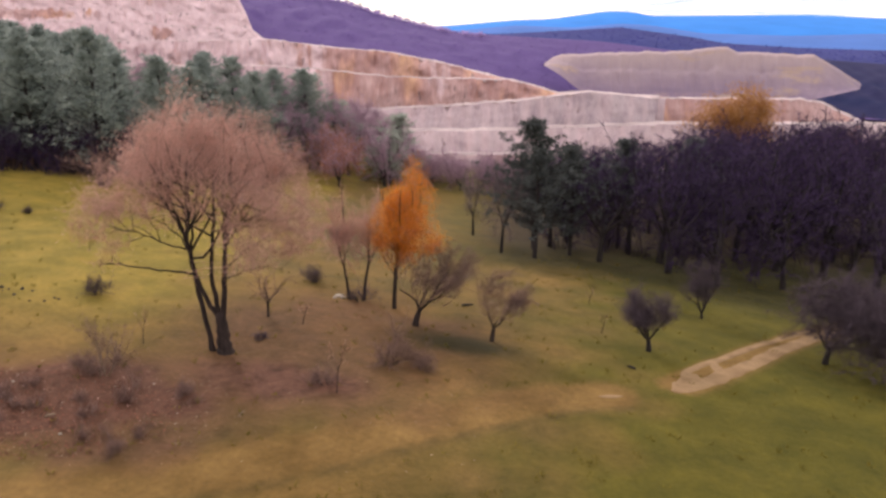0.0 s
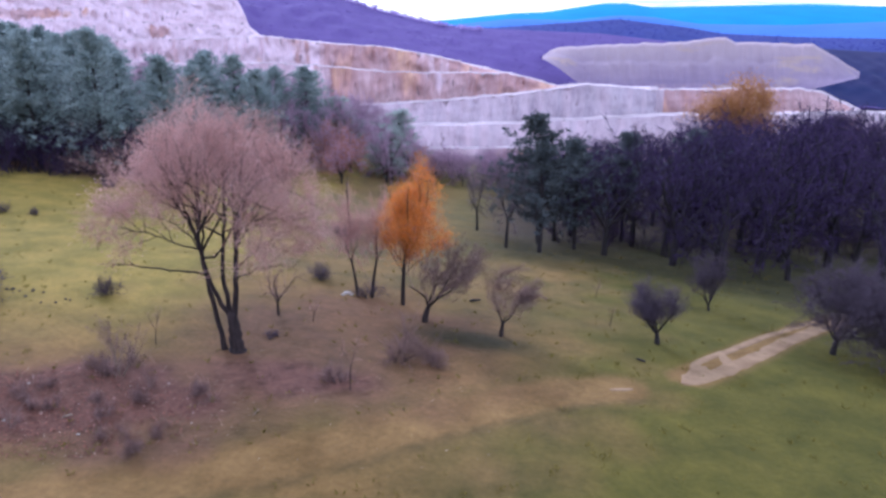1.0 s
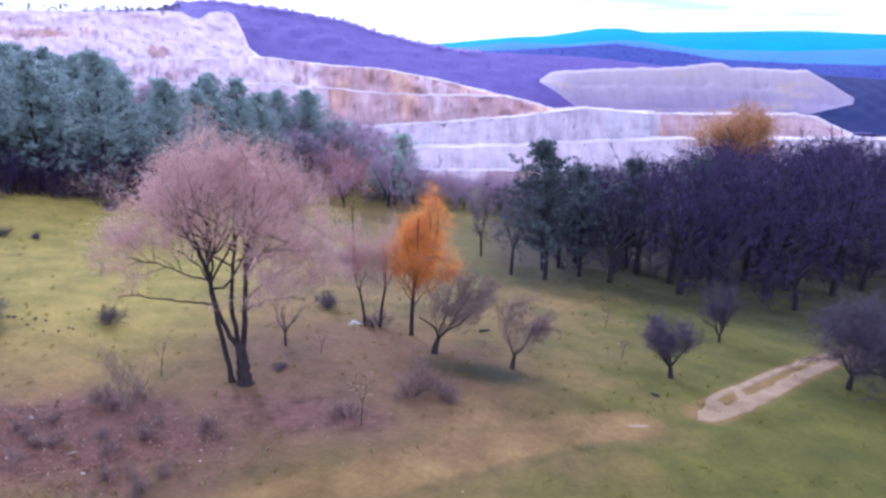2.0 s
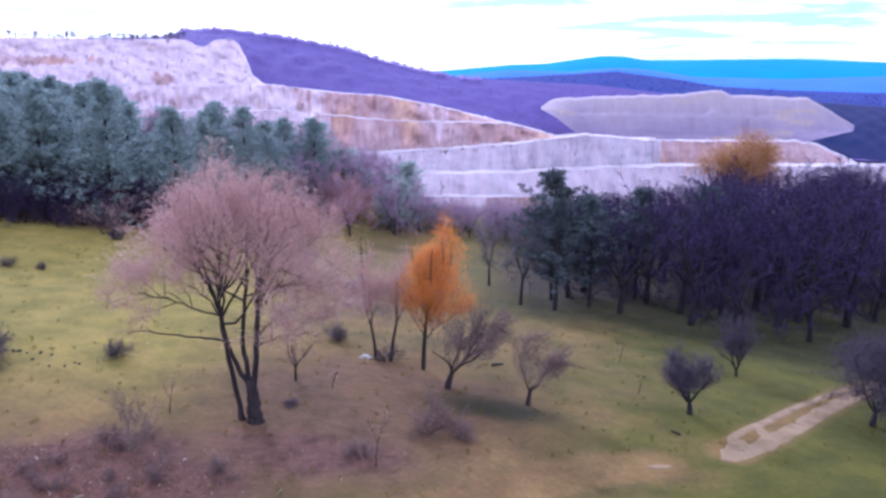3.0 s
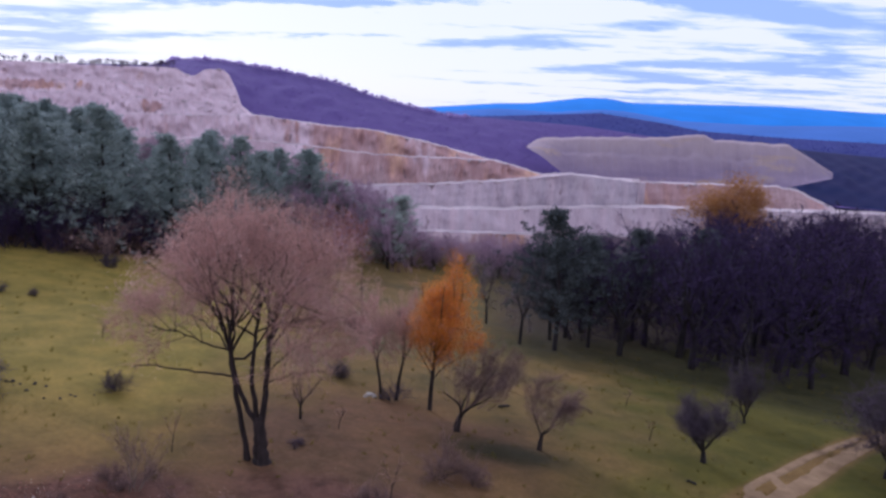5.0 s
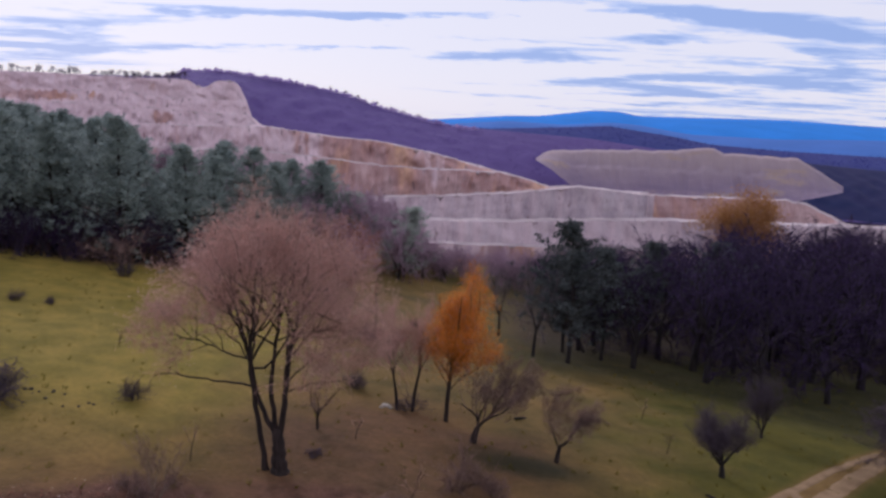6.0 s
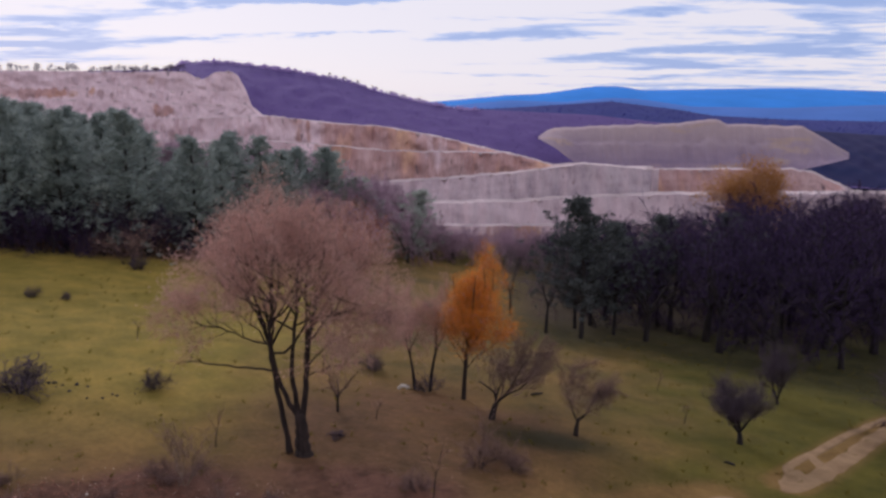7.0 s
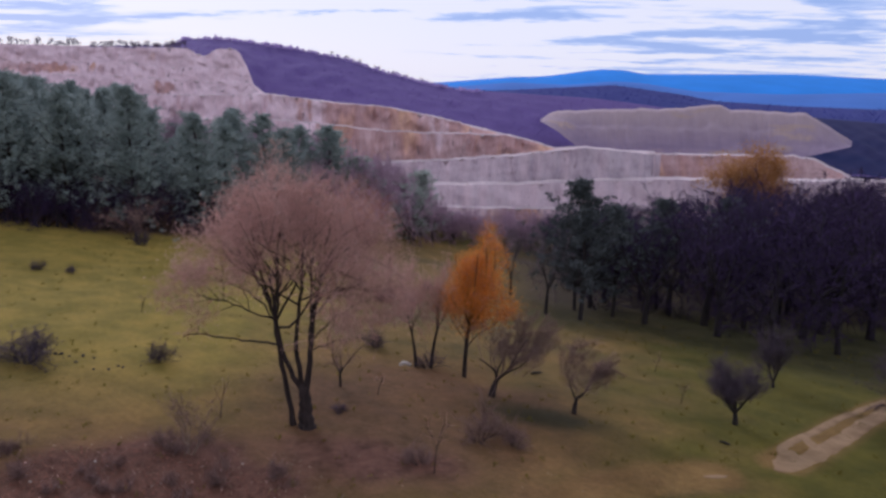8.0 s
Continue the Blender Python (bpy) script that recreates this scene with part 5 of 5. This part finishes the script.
# the pine wood and the grove
PINE_A = set_at(pine(61, 15.5, 1.2, 6.6, "tall dense dark green pine at the wood's edge", "pine wood"), -33.5, 78.0)
PINE_B = set_at(pine(62, 13.5, 0.9, 6.2, "dense dark green pine with low branches", "pine wood"), -28.0, 82.5)
PINE_C = set_at(pine(63, 14.5, 2.0, 6.0, "dark green pine with a bare lower trunk", "pine wood"), -40.0, 77.0)
PINE_D = set_at(pine(65, 13.0, 1.0, 5.4, "grey-green pine among bare trees down the slope", "slope pines", NEEDLES_HAZED), -35.0, 116.0)
GROVE_PINE = set_at(pine(64, 13.6, 3.2, 6.6, "dark green pine with a long bare trunk in the grove", "grove pines", NEEDLES_SHADED), 13.2, 67.6)

r = np.random.RandomState(78)
placed = [(-33.5, 78.0), (-28, 82.5), (-40, 77), (13.2, 67.6), (-35.0, 116.0)]


def clear_of(x, y, gap):
    if any((x - a) ** 2 + (y - b) ** 2 < gap * gap for a, b in placed):
        return False
    placed.append((x, y))
    return True


# how high the tree tops stand, as slopes from eye level by bearing
TOPS = level([(-0.75, 0.006), (-0.57, 0.008), (-0.50, -0.004), (-0.42, -0.012), (-0.37, -0.040), (-0.336, -0.056), (-0.294, -0.040), (-0.22, -0.052), (-0.16, -0.062), (-0.11, -0.078), (-0.05, -0.105),
              (-0.02, -0.140), (0.0, -0.158), (0.06, -0.160), (0.13, -0.168), (0.20, -0.155), (0.29, -0.145), (0.38, -0.130), (0.46, -0.120), (0.50, -0.112), (0.60, -0.110), (0.8, -0.11)])


def crown_top(ob):
    return max(corner[2] for c in ob.children for corner in c.bound_box)


def fitting(x, y, ob):
    """The size at which that tree reaches the woods' outline at its place."""
    return min(2.0, max(0.5, (EYE_LEVEL + float(TOPS(x / y)) * y - height(x, y)) / crown_top(ob)))


for k in range(400):
    x, y = r.uniform(-75, -17), r.uniform(70, 118)
    if y < 0.1 * (x + 40) + (74 if x < -34 else 74 + 1.25 * (x + 34)) or x > -18 - 0.25 * (118 - y) or len(placed) > 57:
        continue
    if clear_of(x, y, 4.8):
        pick = (PINE_A, PINE_B, PINE_C)[k % 3]
        put_copy(pick, x, y, r.uniform(0, 360), fitting(x, y, pick) * r.uniform(0.86, 1.05))

bare = spec_of(4, (7, 5, 3), 7.0, 0.95, 0.024, 0.85, coarse=2, open=0.8, least=0.02, lift=(0.05, 0.05, 0.0))
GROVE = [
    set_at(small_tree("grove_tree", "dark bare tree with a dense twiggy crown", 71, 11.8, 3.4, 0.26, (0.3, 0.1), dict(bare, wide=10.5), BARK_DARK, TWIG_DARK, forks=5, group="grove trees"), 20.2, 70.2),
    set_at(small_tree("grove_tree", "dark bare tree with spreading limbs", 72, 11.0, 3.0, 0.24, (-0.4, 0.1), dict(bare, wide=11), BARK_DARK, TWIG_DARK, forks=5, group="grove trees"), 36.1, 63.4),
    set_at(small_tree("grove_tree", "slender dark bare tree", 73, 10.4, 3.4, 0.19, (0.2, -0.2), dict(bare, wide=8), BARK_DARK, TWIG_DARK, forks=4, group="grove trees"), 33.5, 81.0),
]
dense = dict(bare, twigs=8.5, twig_length=1.05, twig_thick=0.030, least=0.025, pale_branches=True)
BROWN = set_at(small_tree("brown_tree", "bare tree with brownish twigs at the wood's edge", 74, 11.0, 2.0, 0.2, (0.2, 0), dict(dense, wide=8.5), BARK_DARK, TWIG_HAZED, forks=5, group="brown trees"), -24.5, 108.0)
SLIM = set_at(small_tree("brown_tree", "tall narrow bare tree with purplish twigs", 79, 12.0, 1.6, 0.16, (0.1, 0), dict(dense, wide=5.5, open=0.5), BARK_DARK, TWIG_HAZED, forks=4, group="brown trees"), -29.0, 113.0)
RED = set_at(small_tree("russet_tree", "tree with dull russet leaves", 75, 8.6, 1.6, 0.18, (0.1, 0), dict(dense, wide=7.5), BARK_DARK, TWIG_HAZED, (RUSSET, 1.6, 0.17, "dull russet leaves"), forks=5, group="russet trees"), -11.6, 106.0)
GOLD = set_at(small_tree("golden_tree", "broad tree in golden-orange autumn leaf", 76, 17.0, 5.0, 0.32, (0.2, 0), dict(bare, twig_length=1.1, wide=15, open=1.1, scatter=0.8, taper=0.35), BARK_DARK, TWIG, (YELLOW, 6, 0.22, "golden-orange leaves"), forks=9), 71.5, 172.0)

known = [(26.3, 66.9, 0, 0.95), (29.3, 61.7, 1, 0.8), (40.2, 74.2, 0, 1.0), (50.3, 77.4, 1, 1.0), (31.8, 74, 2, 1.0), (46.3, 66, 1, 0.95), (25, 78, 1, 1.05), (16, 77, 2, 1.0), (43, 60, 2, 0.9)]
for x, y, k, s in known:
    placed.append((x, y))
    put_copy(GROVE[k], x, y, 97 * x, min(s * 1.2, fitting(x, y, GROVE[k])))
for x, y, s in ((24.8, 82, 0.95), (35.0, 88, 1.0), (17.5, 72.5, 0.86), (58, 80, 1.0), (13.8, 74, 0.8)):
    placed.append((x, y))
    put_copy(GROVE_PINE, x, y, 40 * x, s)
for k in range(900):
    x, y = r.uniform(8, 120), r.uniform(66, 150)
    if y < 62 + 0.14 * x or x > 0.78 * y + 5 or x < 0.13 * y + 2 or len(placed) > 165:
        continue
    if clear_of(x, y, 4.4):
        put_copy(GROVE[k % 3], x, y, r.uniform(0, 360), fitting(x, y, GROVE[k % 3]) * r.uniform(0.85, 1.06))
# woods behind the meadow, down the slope: pines among bare trees
for a, y, top in ((-0.268, 108, -0.082), (-0.212, 112, -0.086), (-0.158, 126, -0.062), (-0.118, 121, -0.098), (-0.033, 126, -0.116), (-0.042, 118, -0.143), (-0.055, 121, -0.150)):
    x = a * y
    placed.append((x, y))
    up = (EYE_LEVEL + top * y - height(x, y)) / crown_top(PINE_D)
    put_copy(PINE_D, x, y, 900 * a, up).scale = (1.5 * up, 1.5 * up, up)
PINE_D.scale = [(EYE_LEVEL - 0.048 * 116 - height(-35.0, 116.0)) / crown_top(PINE_D)] * 3
for k, (a, y, top) in enumerate(((-0.315, 106, -0.070), (-0.288, 111, -0.060), (-0.245, 107, -0.066), (-0.228, 114, -0.062), (-0.192, 110, -0.072), (-0.175, 118, -0.068), (-0.140, 113, -0.080), (-0.100, 116, -0.090))):
    x, bare_kind = a * y, (BROWN, SLIM)[k % 2]
    placed.append((x, y))
    put_copy(bare_kind, x, y, 63 * k, (EYE_LEVEL + top * y - height(x, y)) / crown_top(bare_kind))
HAZY = set_at(small_tree("grove_tree", "slender grey-brown bare tree standing before the grove", 82, 9.4, 3.2, 0.15, (0.35, 0), dict(bare, twigs=10, twig_thick=0.014, wide=5.5, least=0.012, pale_branches=True), BARK_DARK, TWIG_GREY, forks=4, group="grove trees"), 10.0, 68.7)
put_copy(HAZY, 7.5, 79.0, 110, 0.85)
begun = len(placed)
for k in range(1500):
    y = r.uniform(102, 150)
    x = y * r.uniform(-0.37, 0.16)
    if (x > -0.19 * y and y < 112) or (x > -0.02 * y and (y < 122 or y > 140)) or len(placed) > begun + 92:
        continue
    pick = (BROWN, SLIM, BROWN)[k % 3]
    size = fitting(x, y, pick) * r.uniform(0.86, 1.04)
    if clear_of(x, y, 3.6 * min(1.0, size)):
        put_copy(pick, x, y, r.uniform(0, 360), size)
put_copy(RED, -14.5, 110, 60, 0.8)
put_copy(RED, -10.8, 100, 200, 0.72)
size = (EYE_LEVEL - 0.064 * 172 - height(71.5, 172)) / crown_top(GOLD)
GOLD.scale = (0.9 * size, 0.9 * size, size)
put_copy(RED, 96.0, 170, 100, 1.2)


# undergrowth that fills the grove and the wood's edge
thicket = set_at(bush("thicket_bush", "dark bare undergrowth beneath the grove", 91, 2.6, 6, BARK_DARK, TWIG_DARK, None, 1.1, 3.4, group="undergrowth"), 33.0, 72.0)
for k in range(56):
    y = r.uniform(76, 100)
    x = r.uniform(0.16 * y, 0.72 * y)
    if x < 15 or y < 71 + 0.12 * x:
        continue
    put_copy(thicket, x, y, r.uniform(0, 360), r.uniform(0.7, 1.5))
BIRCH = set_at(small_tree("birch_tree", "slim bare birch with a pale trunk at the pine wood's edge", 81, 12.0, 6.0, 0.12, (0.15, 0), dict(dense, wide=3.2, open=0.35, twigs=4.5, twig_thick=0.03), PALE_BARK, TWIG_HAZED, forks=3, group="birches"), -38.0, 103.0)
BIRCH.scale = (1.15, 1.15, 1.15)
for k, a in enumerate((-0.378, -0.362, -0.354, -0.346, -0.338)):
    put_copy(BIRCH, a * (101 + 3 * (k % 3)), 101 + 3 * (k % 3), 70 * k, 1.1 + 0.05 * (k % 2))
set_at(bush("pale_bush", "tall thin bush with pale withered leaves before the pines", 92, 3.6, 9, BARK, TWIG_BROWN, (WITHERED, 0.25, 0.07, "pale withered leaves"), 0.5, 5), -31.6, 72.4)
for k in range(15):                                      # dark bare saplings before the pines
    x = -70 + 44 * (k + r.uniform(0, 1)) / 15
    y = 0.1 * (x + 40) + (74 if x < -34 else 74 + 1.25 * (x + 34)) + r.uniform(-0.5, 2.5)
    put_copy(GROVE[k % 3], x, y, r.uniform(0, 360), r.uniform(0.42, 0.6))
for k in range(36):
    x = -72 + 46 * (k + r.uniform(0, 1)) / 36
    y = 0.1 * (x + 40) + (74 if x < -34 else 74 + 1.25 * (x + 34)) + r.uniform(-1.0, 4)
    put_copy(thicket, x, y, r.uniform(0, 360), r.uniform(1.2, 2.2))


# ---- small things ----
def stone_mesh(seed, size, flat=0.6, material=STONE):
    """A rough, faceted stone."""
    r = np.random.RandomState(seed)
    bm = bmesh.new()
    bmesh.ops.create_icosphere(bm, subdivisions=1, radius=size)
    for v in bm.verts:
        v.co *= 1 + r.uniform(-0.28, 0.22)
        v.co.z *= flat
    me = bpy.data.meshes.new("stone")
    bm.to_mesh(me)
    bm.free()
    me.materials.append(material)
    return me


STONES = [stone_mesh(k, 1.0, 0.5 + 0.12 * (k % 3)) for k in range(5)]
DARK_STONES = [stone_mesh(k + 5, 1.0, 0.55 + 0.12 * (k % 3), STONE_DARK) for k in range(5)]


def stone(x, y, size, k, label, group, meshes=STONES):
    ob = tagged(new("stone", meshes[k % 5]), label, "stone", group)
    ob.matrix_basis = pose(x, y, height(x, y) + size * 0.2, 0, 0, 61 * k) @ Matrix.Scale(size, 4)


r = np.random.RandomState(301)
for k in range(9):
    stone(-20.7 + r.normal(0, 0.75), 37.8 + r.normal(0, 0.4), r.uniform(0.06, 0.15), k, "rough dark stone lying in the meadow grass", "scattered stones", DARK_STONES)
for k in range(5):
    stone(-17.8 + r.normal(0, 0.45), 36.9 + r.normal(0, 0.3), r.uniform(0.05, 0.11), k + 2, "rough dark stone lying in the meadow grass", "scattered stones", DARK_STONES)
for k, (x, y, s) in enumerate([(-2.45, 43.3, 0.26), (-2.15, 43.0, 0.2), (-2.7, 42.9, 0.15)]):
    stone(x, y, s, k, "pale weathered stone beside the dark shrub", "pale stones")
for k in range(16):
    x, y = -11.5 + r.uniform(-6, 6), 24.8 + r.uniform(-3.2, 3.2)
    stone(x, y, r.uniform(0.04, 0.08), k, "small pale stone among the brambles", "bramble stones")


def log(name, label, place, length, radius, turn, tilt, material):
    """A fallen branch with a broken end and a side stub."""
    q = np.array([(-length / 2, 0, 0), (-length * 0.2, 0.05 * length, 0.03), (length * 0.2, -0.03 * length, 0.05), (length / 2, 0.04 * length, 0.02)])
    w = Wood()
    w.tube(q, np.array([0.8, 1.0, 0.85, 0.35]) * radius, 7)
    w.tube(np.array([q[2], q[2] + (0.1 * length, 0.12 * length, 0.10 * length)]), np.array([0.4, 0.15]) * radius, 5)
    ob = tagged(new(name, w.mesh(name, material)), label, "log")
    ob.matrix_basis = pose(place[0], place[1], height(*place) + radius * 0.75, 0, tilt, turn)


log("fallen_log", "short pale fallen log lying among brambles", (-11.15, 24.1), 0.42, 0.05, 20, -6, DEAD_WOOD)
log("fallen_branch", "dark rotten branch lying in the grass", (14.9, 35.4), 0.55, 0.06, 150, 0, BARK_DARK)
log("fallen_branch", "dark broken branch on the meadow", (6.0, 44.2), 0.8, 0.09, 10, 0, BARK_DARK)
log("fallen_branch", "thin dead branch lying on trampled grass", (-4.0, 25.7), 0.5, 0.022, 70, 0, DEAD_WOOD)


def scatter(name, label, category, xs, ys, size, seed, material, lift=0.02):
    """Flat bits lying about on the ground: bent four-cornered scraps."""
    r = np.random.RandomState(seed)
    n = len(xs)
    c = np.stack([xs, ys, lie(xs, ys) + lift], -1)
    a = r.uniform(0, 6.283, n)
    s = (size * r.uniform(0.5, 1.4, n))[:, None]
    u = np.stack([np.cos(a), np.sin(a), r.uniform(-0.2, 0.5, n)], -1) * s
    w = np.stack([-np.sin(a), np.cos(a), r.uniform(-0.2, 0.5, n)], -1) * s * 0.6
    v = np.stack([c - u, c + w, c + u, c - w], 1).reshape(-1, 3)
    v[1::2, 2] += 0.3 * size
    return tagged(new(name, mesh_of(name, v, np.arange(len(v)).reshape(-1, 4), material, False)), label, category, kind="stuff")


a, d = r.uniform(0, 6.283, 520), r.uniform(0, 1, 520) ** 0.5
scatter("fallen_litter", "pale fallen leaves and chips among the brambles", "litter", -11.3 + 7.4 * d * np.cos(a), 25.2 + 4.6 * d * np.sin(a), 0.032, 5, LITTER, 0.06)
a, d = r.uniform(0, 6.283, 2600), r.uniform(0, 1, 2600) ** 0.6
scatter("bramble_leaves", "red-brown fallen leaves lying thick under the brambles", "litter", -12.6 + 6.4 * d * np.cos(a), 24.4 + 3.6 * d * np.sin(a), 0.055, 15, FALLEN, 0.05)
x, y = r.uniform(-6, 6, 90), r.uniform(21, 33, 90)
scatter("fallen_leaves", "scattered pale leaves in the short grass", "litter", x, y, 0.035, 6, LITTER, 0.05)


def grass_tufts():
    """Tussocks of long dry grass that roughen the meadow."""
    r = np.random.RandomState(9)
    n = 2600
    x, y = r.uniform(-36, 40, n), 16 + 56 * r.uniform(0, 1, n) ** 1.3
    keep = wave(x, y, 15, 5.0) + r.normal(0, 0.6, n) > 0.0
    x, y = x[keep], y[keep]
    off = off_line(x, y, TRACK) > 1.2
    x, y = x[off], y[off]
    m, b = len(x), 7
    a = r.uniform(0, 6.283, (m, b))
    h = r.uniform(0.08, 0.24, (m, 1)) * r.uniform(0.6, 1.2, (m, b))
    base = np.stack([x, y, lie(x, y) - 0.02], -1)[:, None] + np.stack([np.cos(a) * 0.10, np.sin(a) * 0.10, 0 * a], -1)
    tip = base + np.stack([np.cos(a) * h * 0.7, np.sin(a) * h * 0.7, h], -1)
    side = np.stack([-np.sin(a), np.cos(a), 0 * a], -1) * 0.03
    v = np.stack([base - side, base + side, tip], 2).reshape(-1, 3)
    me = mesh_of("grass_tussocks", v, np.arange(len(v)).reshape(-1, 3), DRY_GRASS, False)
    tagged(new("grass_tussocks", me), "tussocks of long dry meadow grass", "grass", kind="stuff")


grass_tufts()
